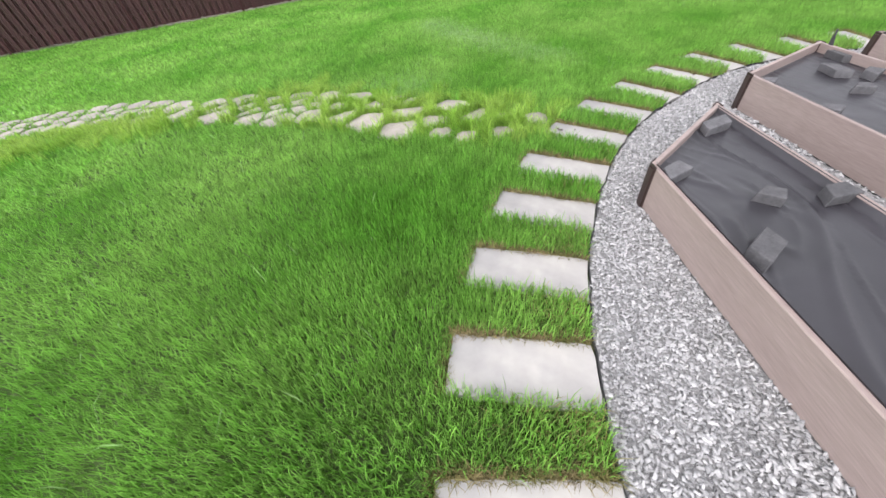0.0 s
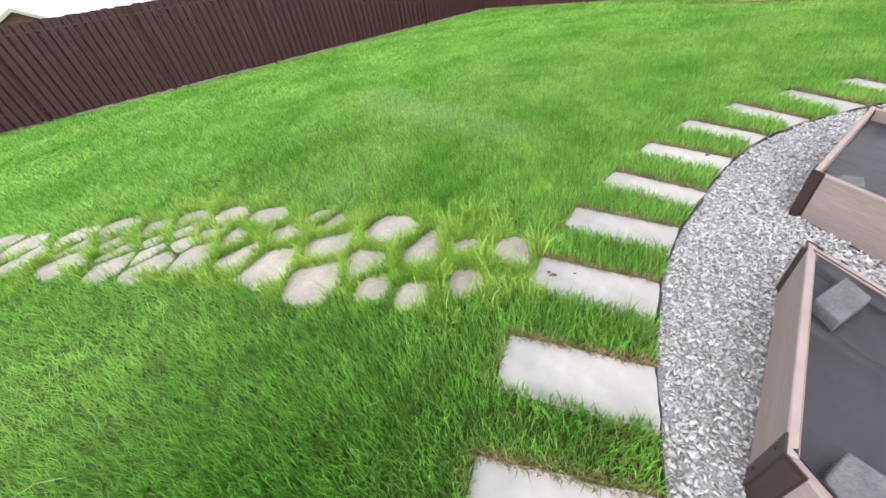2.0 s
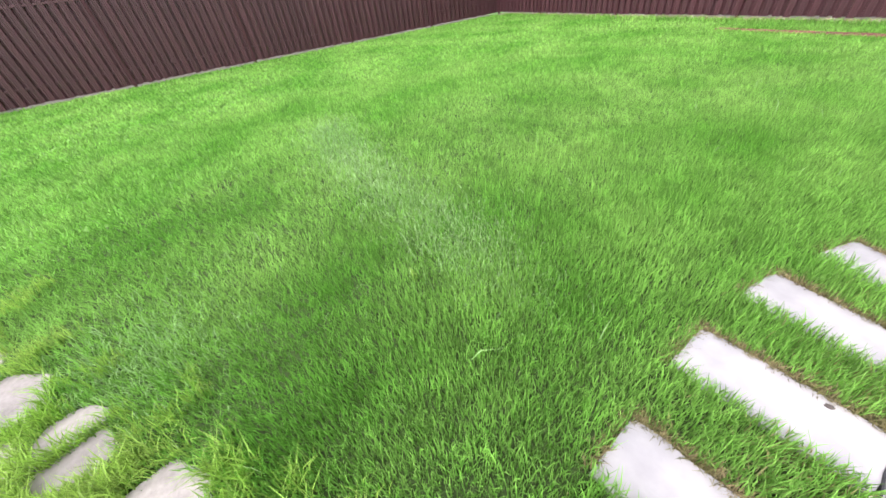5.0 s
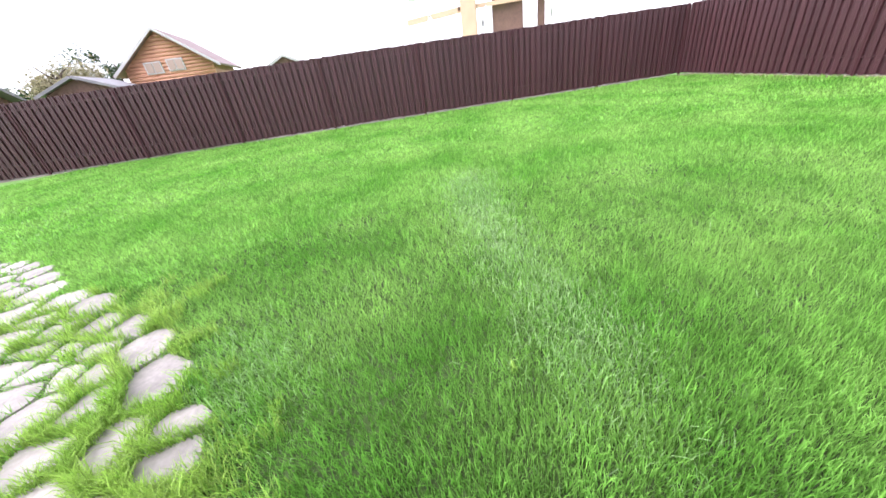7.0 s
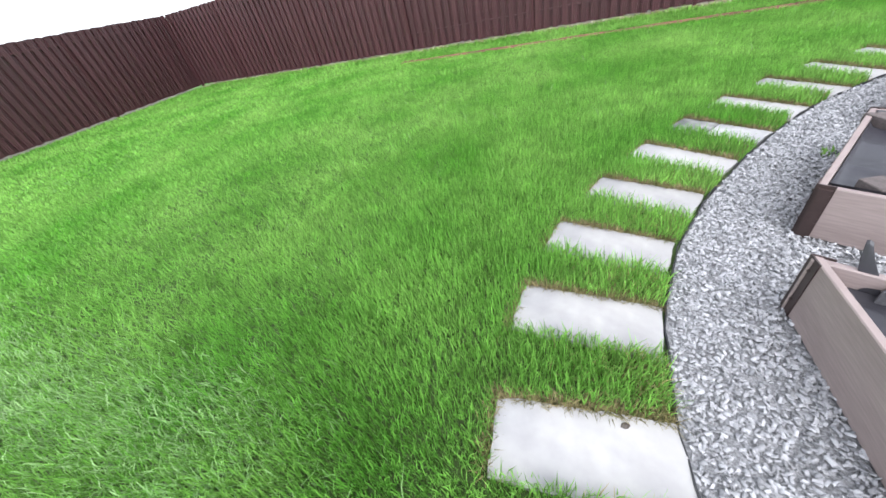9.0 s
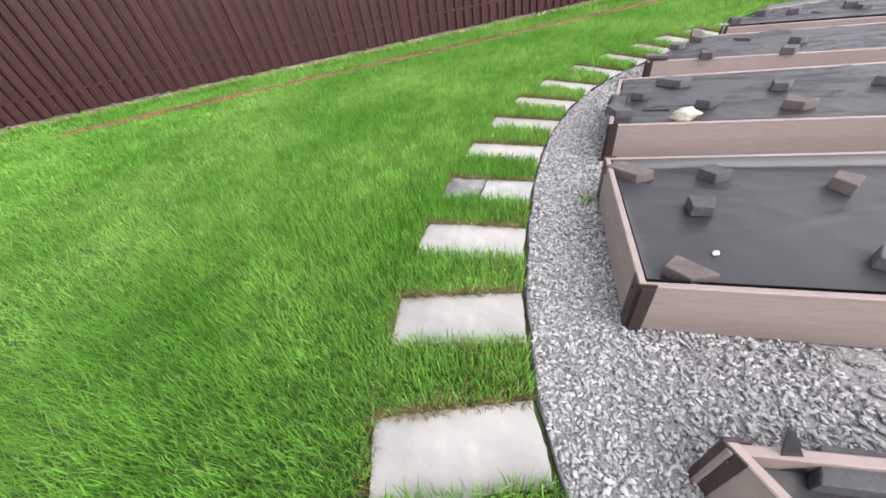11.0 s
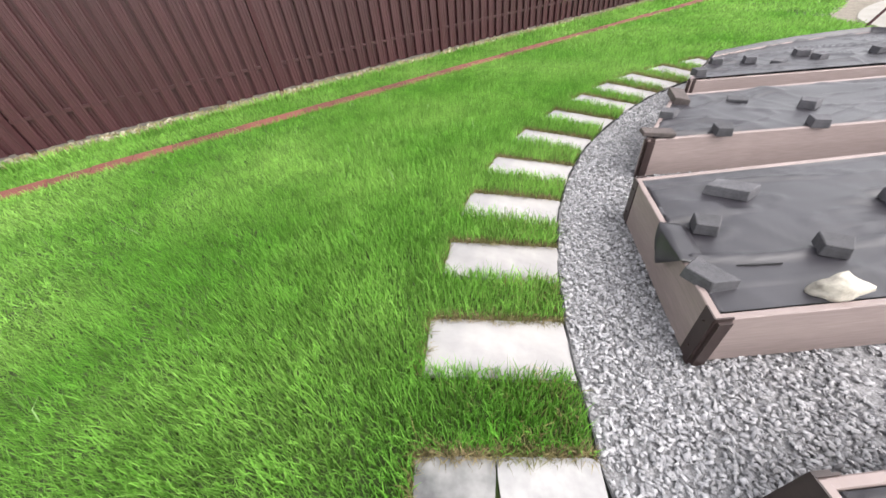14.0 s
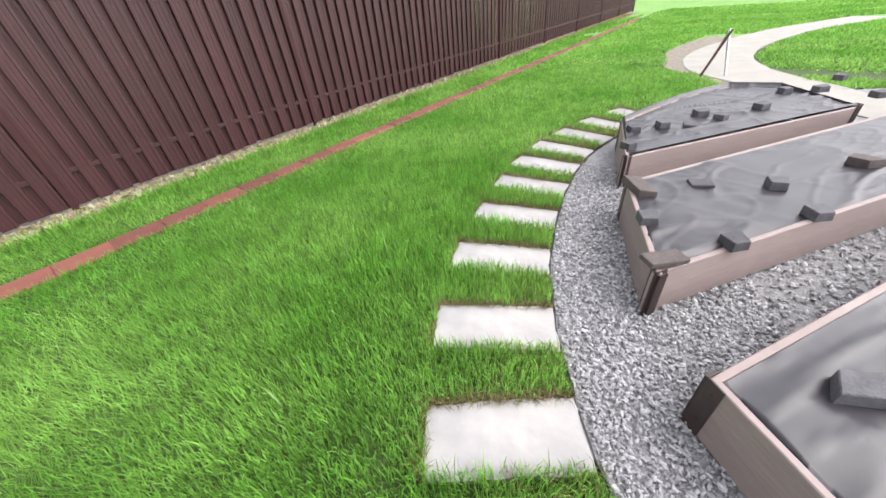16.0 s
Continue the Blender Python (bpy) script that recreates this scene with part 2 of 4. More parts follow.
bm = bmesh.new()
ring = []
for i in range(241):
    a = radians(100 - i * 1.0)
    wob = 0.006 * math.sin(i * 0.9) + 0.004 * math.sin(i * 2.3)
    zt = 0.000 + 0.006 * math.sin(i * 0.55) + 0.005 * math.sin(i * 1.7)
    ring.append([bm.verts.new(((edge_r(a) + wob + d) * math.cos(a), (edge_r(a) + wob + d) * math.sin(a), z)) for d, z in ((-0.003, -0.05), (-0.003, zt), (0.003, zt), (0.003, -0.05))])
for p0, p1 in zip(ring, ring[1:]):
    for k in range(3):
        bm.faces.new((p0[k], p1[k], p1[k + 1], p0[k + 1]))
edging = part("lawn_edging", bm, M_EDGING)
tagged(edging, "thin black plastic edging strip between lawn and gravel", "edging", kind="structure")


# ---- stepping stones ----
def slab_mesh(seed, x_from=0.0, x_to=1.0):
    r = random.Random(seed)
    pts = []
    D = SLAB_DEEP
    A, L = SLAB_LEN * x_from, SLAB_LEN * x_to
    for (x0, y0), (x1, y1), n in (((A, 0), (L, 0), 9), ((L, 0), (L, D), 5), ((L, D), (A, D), 9), ((A, D), (A, 0), 5)):
        for k in range(n):
            f = k / n
            pts.append((x0 + (x1 - x0) * f + r.uniform(-0.006, 0.006), y0 + (y1 - y0) * f + r.uniform(-0.006, 0.006)))
    return prism(pts, -0.045, 0.0, 0.006)


for i, deg in enumerate(SLAB_DEG):
    a = radians(deg)
    ob = part("stepping_stone", slab_mesh(i, 0.0, 0.545 if i == 14 else 1.0), M_SLAB_STREAK if i == 14 else M_SLAB)
    rr = R_GRAVEL + 0.012 + SLABS[i][1]
    # near side lies back along the walk; x runs outwards
    ob.matrix_world = Matrix.Translation((rr * math.cos(a), rr * math.sin(a), 0.0)) @ pose(0, 0, 0, 0, 0, deg + SLABS[i][2])
    tagged(ob, "cracked sandstone slab, one half veined dark grey, set in grass" if i == 14 else "pale sandstone stepping slab set flush in the grass", "stepping stone", "stepping stones along the gravel")
    if i == 14:
        half = part("broken_piece", slab_mesh(31, 0.56, 1.0), M_SLAB_DARK, ob, "grey sandstone with dark veins")


# ---- raised beds ----
WEIGHTS = ((2.99, 2.39), (2.60, 3.02), (2.25, 2.75), (3.44, 0.81), (3.09, 1.01), (2.91, 1.53), (3.56, -1.03), (3.16, -0.89),
           (3.36, -0.64), (2.58, -0.67), (2.83, -0.10), (3.67, -0.23), (2.20, 0.03), (2.58, -2.23), (2.98, -2.07), (2.62, -1.73),
           (1.94, -1.91), (1.68, -3.37), (2.05, -3.19), (1.97, -2.77), (1.26, -3.11), (0.54, -4.04), (0.16, -3.94), (-0.54, -3.51))
BED_H, BED_T = 0.290, 0.03


def bed(name_label, corners, turn, level, edge, fold=0.012, seams=(), back=None, rise=0.0):
    """corners: near left, far left, far right, near right, seen from the long near side."""
    root = empty("raised_bed", *corners[0])
    bu = Vector((math.cos(radians(turn)), math.sin(radians(turn))))
    bv = Vector((-bu.y, bu.x))
    inv = root.matrix_world.inverted()
    pts = [Vector(c) for c in corners]
    outline = pts[:2] + ([Vector(b) for b in back] if back else []) + pts[2:]
    mid = sum(outline, Vector((0, 0))) / len(outline)
    n = len(outline)
    for i in range(n):
        p, q = outline[i], outline[(i + 1) % n]
        d = (q - p).normalized()
        inward = Vector((-d.y, d.x))
        if inward.dot(mid - (p + q) / 2) < 0:
            inward = -inward
        c = (p + q) / 2 + inward * BED_T / 2
        run = (q - p).length
        ang = math.degrees(math.atan2(d.y, d.x))
        b = part("board", box(run - 0.004, BED_T, BED_H - 0.0025 * i, bevel=0.004), M_BOARD, root)
        b.matrix_world = pose(c.x, c.y, -0.008, 0, 0, ang)
        b.matrix_parent_inverse = inv
        b.matrix_basis = pose(c.x, c.y, -0.008, 0, 0, ang)
    # brackets wrap the corners
    real = [0, 1, n - 2, n - 1]
    for i in real:
        p = outline[i]
        bm = bmesh.new()
        for q in (outline[i - 1], outline[(i + 1) % n]):
            d = (q - p).normalized()
            out = Vector((-d.y, d.x))
            if out.dot(mid - p) > 0:
                out = -out
            c = p + d * 0.032 + out * 0.002
            box(0.068, 0.006, BED_H + 0.006, pose(c.x, c.y, -0.01, 0, 0, math.degrees(math.atan2(d.y, d.x))), bm=bm)
            for z in (0.07, 0.23):
                s = p + d * 0.036 + out * 0.007
                bmesh.ops.create_uvsphere(bm, u_segments=6, v_segments=4, radius=0.006, matrix=Matrix.Translation((s.x, s.y, z)))
        ins = (mid - p).normalized()
        box(0.05, 0.05, BED_H - 0.012, pose(p.x + ins.x * 0.036, p.y + ins.y * 0.036, -0.01, 0, 0, turn), bm=bm)
        k = part("corner_bracket", bm, M_BRACKET, root, "dark brown metal corner bracket")
        k.matrix_parent_inverse = inv
    for s in seams:
        p = pts[0].lerp(pts[3], s)
        c = p + bv * 0.003
        bm = box(0.075, 0.008, BED_H + 0.004, pose(c.x, c.y, -0.01, 0, 0, turn))
        k = part("joint_bracket", bm, M_BRACKET, root, "dark brown metal joint bracket")
        k.matrix_parent_inverse = inv
    # liner: a creased sheet inside the frame
    near = [pts[0].lerp(pts[3], f) for f in np.linspace(0, 1, 181)]
    line = pts[1:2] + ([Vector(b) for b in back] if back else []) + pts[2:3]
    cum = [0.0]
    for a, b in zip(line, line[1:]):
        cum.append(cum[-1] + (b - a).length)
    far = []
    for f in np.linspace(0, cum[-1], 181):
        k = max(j for j in range(len(line) - 1) if cum[j] <= f + 1e-9)
        far.append(line[k].lerp(line[k + 1], (f - cum[k]) / (cum[k + 1] - cum[k])))
    verts, faces = [], []
    NV = 51
    for i in range(181):
        for j in range(NV):
            s, t = i / 180, j / (NV - 1)
            s2 = 0.009 + s * 0.982
            p = near[i].lerp(far[i], 0.032 + t * (0.975 if rise else 0.936))
            p = p + (pts[3] - pts[0]).normalized() * ((0.035 if i == 0 else 0) - (0.035 if i == 180 else 0))
            rim = min(t, 1 - t) * 1.0
            side = min(s, 1 - s) * 4.0
            k = min(1.0, rim / 0.021, side / 0.05)
            q = Vector((p.x * 1.0, p.y * 1.0, 0.3 * level))
            w = noise.noise(q * 1.3) * 0.8 + noise.noise(q * 3.0) * 0.25
            # long creases along the bed, a few across, and folds that fan out from the weights
            cu, cv = p.x * bu.x + p.y * bu.y, p.x * bv.x + p.y * bv.y
            wob = 0.25 * noise.noise(Vector((cu * 0.9, cv * 0.9, 3.0)))
            crease = abs(noise.noise(Vector((cu * 0.75 + 9, (cv + wob) * 3.4, 1.0))))
            crease2 = abs(noise.noise(Vector((cu * 2.4 + 1.6 * cv, cv * 0.9, 5.0))))
            crease3 = abs(noise.noise(Vector((cu * 1.5 + 1.2 * cv, (cv + wob) * 7.0 - 0.8 * cu, 8.0))))
            fan = 0.0
            for wx, wy in WEIGHTS:
                dx, dy = p.x - wx, p.y - wy
                dd = math.hypot(dx, dy)
                if dd < 1.0:
                    an = math.atan2(dy, dx)
                    fan += noise.noise(Vector((math.cos(an) * 3.2 + wx * 7, math.sin(an) * 3.2 + wy * 5, 0.4 * dd))) * min(1.0, dd / 0.10) * math.exp(-dd / 0.28)
            z = level + fold * (0.9 * w + 1.7 * (max(0, 0.16 - crease) * 6) ** 1.6 + 0.5 * (max(0, 0.12 - crease2) * 8) ** 1.6 + 0.9 * (max(0, 0.07 - crease3) * 14) ** 1.2 + 0.8 * fan)
            lip = edge + rise * t
            z = lip + (z - lip) * (k * k * (3 - 2 * k))
            verts.append((p.x, p.y, z))
    for i in range(180):
        for j in range(NV - 1):
            a = i * NV + j
            faces.append((a, a + NV, a + NV + 1, a + 1))
    liner = raw("fabric_liner", verts, faces, M_FABRIC, root, "creased black landscape fabric", smooth=True)
    liner.matrix_parent_inverse = inv
    tagged(root, name_label, "raised bed", "raised beds on the gravel")
    return root


# near and far corner at the walk's end, and the bearing of each bed
BEDS = [((2.720, 3.090), (3.255, 2.140), -12.5),
        ((3.630, 1.490), (3.975, 0.355), -12.5),
        ((3.920, -0.220), (3.620, -1.250), -15.8),
        ((3.405, -1.700), (2.910, -2.615), -17.6),
        ((2.475, -2.985), (1.618, -3.568), -21.5),
        ((1.190, -3.790), (0.355, -4.257), -24.0)]


def right_end(p, turn, u):
    p, d = Vector(p), Vector((math.cos(radians(turn)), math.sin(radians(turn))))
    return tuple(p + d * (u - p.dot(d)))


def plain_bed(label, which, level, edge, u_near, u_far, **kw):
    nl, fl, turn = BEDS[which]
    return bed(label, (nl, fl, right_end(fl, turn, u_far), right_end(nl, turn, u_near)), turn, level, edge, **kw)


BED_LABEL = "low raised bed of pinkish-brown boards, black fabric liner"
plain_bed(BED_LABEL, 0, 0.230, 0.283, -1.2, -1.3, fold=0.010)
plain_bed(BED_LABEL + " sunk low", 1, 0.200, 0.206, -1.3, -1.3, fold=0.006)
plain_bed(BED_LABEL, 2, 0.230, 0.283, -1.3, -1.3, fold=0.006)
plain_bed(BED_LABEL + " at rim height", 3, 0.271, 0.276, -1.36, -1.45, fold=0.011, seams=(0.687, 0.99))
plain_bed(BED_LABEL + " at rim height", 4, 0.271, 0.275, -1.28, -1.5, fold=0.012, seams=(0.80,))
arc = [(4.22 * math.cos(radians(a)), 4.22 * math.sin(radians(a))) for a in (-94, -100, -106, -112, -118)]
bed(BED_LABEL + ", rounded back", (*BEDS[5][:2], (-1.75, -3.42), right_end(BEDS[5][0], BEDS[5][2], 0.0)), BEDS[5][2], 0.271, 0.281, fold=0.012, back=arc[:4], rise=0.04)


# ---- loose bricks that weigh the liners down ----
def brick(kind):
    bm = bmesh.new()
    sx = {"brick": 0.2, "slim": 0.21, "half": 0.115, "piece": 0.15, "flat": 0.14}[kind]
    sz = 0.03 if kind in ("flat", "slim") else 0.06
    box(sx, 0.1, sz, bevel=0.004, bm=bm)
    if kind in ("half", "piece", "brick"):
        # broken slanting end
        slant = {"half": 0.03, "piece": 0.06, "brick": 0.05}[kind]
        for v in bm.verts:
            if kind == "brick" and v.co.x < 0.02 - sx / 2:
                v.co.x += slant * (v.co.y / 0.1)
            if v.co.x > sx / 2 - 0.02:
                v.co.x += slant * (v.co.y / 0.1) - 0.012 * (v.co.z / 0.06)
    return bm


BRICKS = {}


def put_brick(kind, x, y, z, rot, tilt=0.0, red=False, lean=0.0):
    m = pose(x, y, z, lean, tilt, rot)
    key = (kind, red)
    if key in BRICKS:
        return copy_thing(BRICKS[key], m)
    ob = part("paving_brick", brick(kind), M_BRICK_RED if red else M_BRICK)
    ob.matrix_world = m
    words = {"brick": "whole", "slim": "thin slab-like", "half": "broken half of a", "piece": "chipped piece of a", "flat": "thin flat piece of a"}[kind]
    tagged(ob, f"{words} {'brownish' if red else 'dusty grey'} paving brick on black fabric", "brick", "bricks on the bed liners")
    BRICKS[key] = ob
    return ob


zA, zB, zE, zF, zH, zJ = 0.231, 0.200, 0.231, 0.272, 0.272, 0.272
put_brick("brick", 2.99, 2.39, zA, 95, 4); put_brick("piece", 2.60, 3.02, zA + 0.005, 100, 8)
put_brick("half", 2.25, 2.75, zA, 40); put_brick("piece", 2.15, 2.46, zA, 85); put_brick("brick", 1.95, 3.10, zA, 115)
put_brick("half", 2.91, 1.53, zB, 20); put_brick("brick", 3.44, 0.81, zB, 160); put_brick("half", 3.09, 1.01, zB, 45)
put_brick("half", 3.49, 1.43, zB, 30); put_brick("brick", 3.67, 0.45, zB, 166); put_brick("piece", 3.27, 0.68, zB, 110)
put_brick("half", 2.51, 1.35, zB, 70); put_brick("brick", 2.07, 0.98, zB, 20); put_brick("half", 1.52, 1.40, zB, 120)

put_brick("brick", 3.55, -1.07, zE, 126, 0, True); put_brick("half", 3.15, -0.93, zE, 117); put_brick("half", 3.38, -0.67, zE, 161)
put_brick("half", 2.67, -0.69, zE, 35, 0, True); put_brick("half", 1.91, -0.60, zE, 128, 0, True); put_brick("half", 1.13, -0.33, zE, 125)
put_brick("flat", 1.43, -0.34, zE, 137); put_brick("piece", 1.74, -0.34, zE, 117); put_brick("half", 2.43, -0.03, zE, 112)
put_brick("piece", 2.94, -0.16, zE, 130); put_brick("piece", 3.70, -0.26, zE, 124, 0, True); put_brick("half", 0.53, -0.16, zE, 143)
put_brick("half", 0.10, 0.45, zE, 60); put_brick("brick", -0.51, 0.22, zE, 20)

put_brick("brick", 2.62, -2.26, zF, 128); put_brick("half", 2.98, -2.10, zF, 138); put_brick("half", 2.67, -1.77, zF, 134)
put_brick("piece", 3.27, -1.86, zF, 106, 6); put_brick("piece", 2.22, -1.53, zF, 133, 0, True); put_brick("brick", 1.45, -1.63, zF, 125)
put_brick("brick", 0.92, -1.62, zF, 89); put_brick("half", 0.49, -1.30, zF, 144, 0, True); put_brick("brick", 1.64, -1.19, zF, 143)
put_brick("half", 2.06, -1.86, zF, 143); put_brick("piece", -0.80, -1.21, zF, 144); put_brick("piece", 0.65, -0.79, zF, 143)
put_brick("half", -0.43, -0.62, zF, 143); put_brick("piece", -1.47, -1.00, zF, 144); put_brick("brick", -0.94, -0.49, zF, 134)

put_brick("brick", 1.71, -3.44, zH + 0.008, 61, 10, True); put_brick("half", 2.04, -3.22, zH, 130)
put_brick("slim", 2.37, -3.00, zH + 0.018, 150, 4, True); put_brick("half", 1.99, -2.81, zH, 148); put_brick("half", 1.41, -2.59, zH, 140)
put_brick("half", 1.13, -2.83, zH, 118); put_brick("flat", 1.38, -3.18, zH, 125); put_brick("piece", 0.45, -2.53, zH, 80, 0, True)
put_brick("brick", -0.10, -2.26, zH, 93); put_brick("brick", -0.94, -2.27, zH, 73)

put_brick("half", 0.57, -4.02, zJ, 140); put_brick("half", 0.31, -3.87, zJ, 141); put_brick("flat", 0.16, -3.70, zJ, 20)
put_brick("piece", -0.22, -3.73, zJ, 141); put_brick("piece", -0.73, -3.37, zJ, 158); put_brick("half", -0.17, -3.55, zJ, 168)
put_brick("half", -1.47, -3.35, zJ, 141); put_brick("piece", -1.68, -3.09, zJ, 141); put_brick("half", -2.34, -3.04, zJ, 161)
put_brick("piece", -1.62, -2.65, zJ, 141); put_brick("half", 0.99, -3.86, zJ, 160)


def stone_thing(name, x, y, z, size, material, label, category, seed, turn=35.0):
    bm = bmesh.new()
    bmesh.ops.create_icosphere(bm, subdivisions=3, radius=1)
    for v in bm.verts:
        k = 1 + 0.5 * noise.noise(v.co * 1.5 + Vector((seed, 0, 0))) + 0.12 * noise.noise(v.co * 4 + Vector((0, seed, 0)))
        v.co = Vector((v.co.x * size[0], v.co.y * size[1], max(v.co.z, -0.6) * size[2])) * k
    ob = part(name, bm, material, smooth=True)
    ob.matrix_world = pose(x, y, z + size[2] * 0.55, 0, 0, turn)
    return tagged(ob, label, category)


stone_thing("rock", 2.91, -1.62, zF, (0.092, 0.050, 0.050), M_ROCK, "rough cream limestone lump lying on black fabric", "rock", 3, math.degrees(math.atan2(U[1], U[0])))
stone_thing("pebble", 3.50, -0.37, zE, (0.016, 0.012, 0.009), M_WHITE, "small white pebble lying on black fabric", "pebble", 8)
stone_thing("pebble", 3.37, 0.55, zB, (0.018, 0.014, 0.010), M_WHITE, "small white pebble lying on black fabric", "pebble", 5)

for x, y, s in ((3.89, 3.05, 0.013), (3.856, 3.04, 0.016), (3.808, 2.93, 0.008), (3.862, 3.058, 0.009), (4.42, 1.20, 0.014)):
    stone_thing("soil_crumb", x, y, 0.0, (s, s * 0.7, s * 0.4), M_CRUMB, "small dark crumb of soil lying on a slab", "soil crumb", x * 9)


def cloth(name, fn, label, nu=14, nv=12):
    verts = [fn(i / (nu - 1), j / (nv - 1)) for i in range(nu) for j in range(nv)]
    faces = [(i * nv + j, i * nv + nv + j, i * nv + nv + j + 1, i * nv + j + 1) for i in range(nu - 1) for j in range(nv - 1)]
    ob = raw(name, verts, faces, M_FABRIC, smooth=True)
    mod = ob.modifiers.new("thickness", "SOLIDIFY")
    mod.thickness = 0.002
    return tagged(ob, label, "fabric")


# a tongue of liner folded over the end board
fa, fb = Vector((*BEDS[3][0], 0)), Vector((*BEDS[3][1], 0))
fd = (fb - fa).normalized()
fo = Vector((-fd.y, fd.x, 0))
fo = fo if fo.dot(fa) > 0 else -fo


def tongue(s, t):
    base = fa + fd * (0.58 - 0.28 * s)
    hang = 0.135 * min(1.0, (1 - s) * 1.25) * (1.0 if s > 0.12 else 0.75 + 2 * s)
    if t < 0.35:
        k = t / 0.35
        p = base - fo * (0.10 - 0.112 * k)
        return (p.x, p.y, 0.279 + 0.018 * k + 0.006 * math.sin(s * 6))
    k = (t - 0.35) / 0.65
    p = base + fo * (0.014 + 0.030 * math.sin(1.9 * k) * (1 - s)) - fd * (0.12 * k * (1 - s))
    return (p.x, p.y, 0.297 - hang * k * (0.55 + 0.45 * k))


cloth("fabric_flap", tongue, "tongue of black landscape fabric folded over a board")


def standing(s, t):
    low = Vector((3.829 - 0.052 * s, 0.419 + 0.024 * s, 0.190))
    top = Vector((3.878 - 0.022 * s, 0.374 + 0.002 * s, 0.400 - 0.012 * abs(s - 0.4)))
    p = low.lerp(top, t)
    bulge = 0.010 * math.sin(t * 3.1) * (1 - s) - 0.006 * math.sin(t * 5.5) * s
    return (p.x + bulge, p.y + bulge * 0.4, p.z)


cloth("fabric_flap", standing, "stiff flap of black landscape fabric standing in a bed")

# slits worn into the liner
for x0, y0, x1, y1 in ((3.08, -1.87, 2.91, -1.80),):
    d = Vector((x1 - x0, y1 - y0)).normalized()
    n = Vector((-d.y, d.x)) * 0.006
    a, b = Vector((x0, y0)), Vector((x1, y1))
    m = a.lerp(b, 0.45)
    slit = part("fabric_tear", prism([tuple(a), tuple(m - n * 0.6), tuple(b), tuple(m + n)], zF - 0.004, zF + 0.006), M_EDGING)
    tagged(slit, "narrow dark slit in the black landscape fabric", "fabric tear")

# ---- fences ----
PITCH = 0.195
FENCE_TOP = 2.13


def picket_mesh(wide=1.0):
    """A ribbed metal picket: a folded strip with a rounded head."""
    prof = [(-0.068, 0.0), (-0.064, 0.009), (-0.042, 0.013), (-0.033, 0.005), (-0.009, 0.004), (-0.003, 0.008), (0.003, 0.008), (0.009, 0.004), (0.033, 0.005), (0.042, 0.013), (0.064, 0.009), (0.068, 0.0)]
    top = FENCE_TOP - 0.03
    rows = [(0.0, 1.0), (top - 0.030, 1.0), (top - 0.012, 0.90), (top - 0.003, 0.70), (top, 0.45)]
    verts = [(x * k * wide, y, z) for z, k in rows for x, y in prof]
    n = len(prof)
    faces = [(r * n + i, r * n + i + 1, (r + 1) * n + i + 1, (r + 1) * n + i) for r in range(len(rows) - 1) for i in range(n - 1)]
    me = bpy.data.meshes.new("picket")
    me.from_pydata(verts, [], faces)
    me.materials.append(M_FENCE)
    return me


PICKET, PICKET_BACK = picket_mesh(0.94), picket_mesh(1.3)


def fence(direction, length, label, post_at):
    d = Vector((*direction, 0)).normalized()
    face = Vector((-d.y, d.x, 0))
    c = Vector((*FENCE_CORNER, 0))
    if face.dot(-c) < 0:
        face = -face
    ang = math.degrees(math.atan2(d.y, d.x))
    flip = 0 if Vector((-d.y, d.x, 0)).dot(face) > 0 else 180
    root = empty("picket_fence", c.x, c.y)
    inv = root.matrix_world.inverted()

    def child(ob, m):
        ob.parent = root
        ob.matrix_parent_inverse = inv
        ob.matrix_basis = m
        return ob

    for s in post_at:
        p = c + d * s + face * 0.012
        child(part("post", box(0.06, 0.06, FENCE_TOP + 0.06, bevel=0.004), M_FENCE_DARK), pose(p.x, p.y, -0.10, 0, 0, ang))
    mid = c + d * length / 2
    for z in (0.36, FENCE_TOP - 0.23):
        child(part("rail", box(length, 0.046, 0.044, bevel=0.003), M_FENCE), pose(mid.x, mid.y, z, 0, 0, ang))
    count = int(length / PITCH)
    for side, off in ((1, 0.0), (-1, 0.5)):
        for i in range(count):
            p = c + d * ((i + off) * PITCH + 0.10) + face * (0.016 * side)
            ob = new("picket", PICKET if side > 0 else PICKET_BACK)
            child(ob, pose(p.x, p.y, 0.035 + random.uniform(-0.012, 0.012), 0, random.uniform(-0.3, 0.3), ang + (flip if side > 0 else flip + 180)))
    return tagged(root, label, "fence", "garden fences")


fence(FENCE_A, 27.0, "dark brown metal picket fence behind the lawn", [0.05 + 3.13 * i for i in range(9)])
fence(FENCE_B, 40.0, "dark brown metal picket fence beside the red border", [2.27 + 3.14 * i for i in range(13)])

# pale footing that shows under the far fence
foot = part("fence_footing", box(8.5, 0.16, 0.085, bevel=0.01), M_CONCRETE)
fp = Vector(FENCE_CORNER) + Vector(FENCE_A) * 19.4
foot.matrix_world = pose(fp.x + 0.16, fp.y + 0.04, -0.05, 0, 0, math.degrees(math.atan2(FENCE_A[1], FENCE_A[0])))
tagged(foot, "pale concrete footing under the far fence", "footing", kind="structure")

# bare verge under the near fence
vd = Vector(FENCE_B).normalized()
vn = Vector((vd.y, -vd.x))
vn = vn if vn.dot(-Vector(FENCE_CORNER)) > 0 else -vn
vc = Vector(FENCE_CORNER)
verge = part("verge", prism([tuple(vc + vd * a + vn * o) for a, o in ((0, -0.5), (40, -0.5), (40, 0.40), (0, 0.40))], -0.08, -0.022), M_SOIL)
tagged(verge, "bare soil verge at the foot of the fence", "soil", kind="structure")

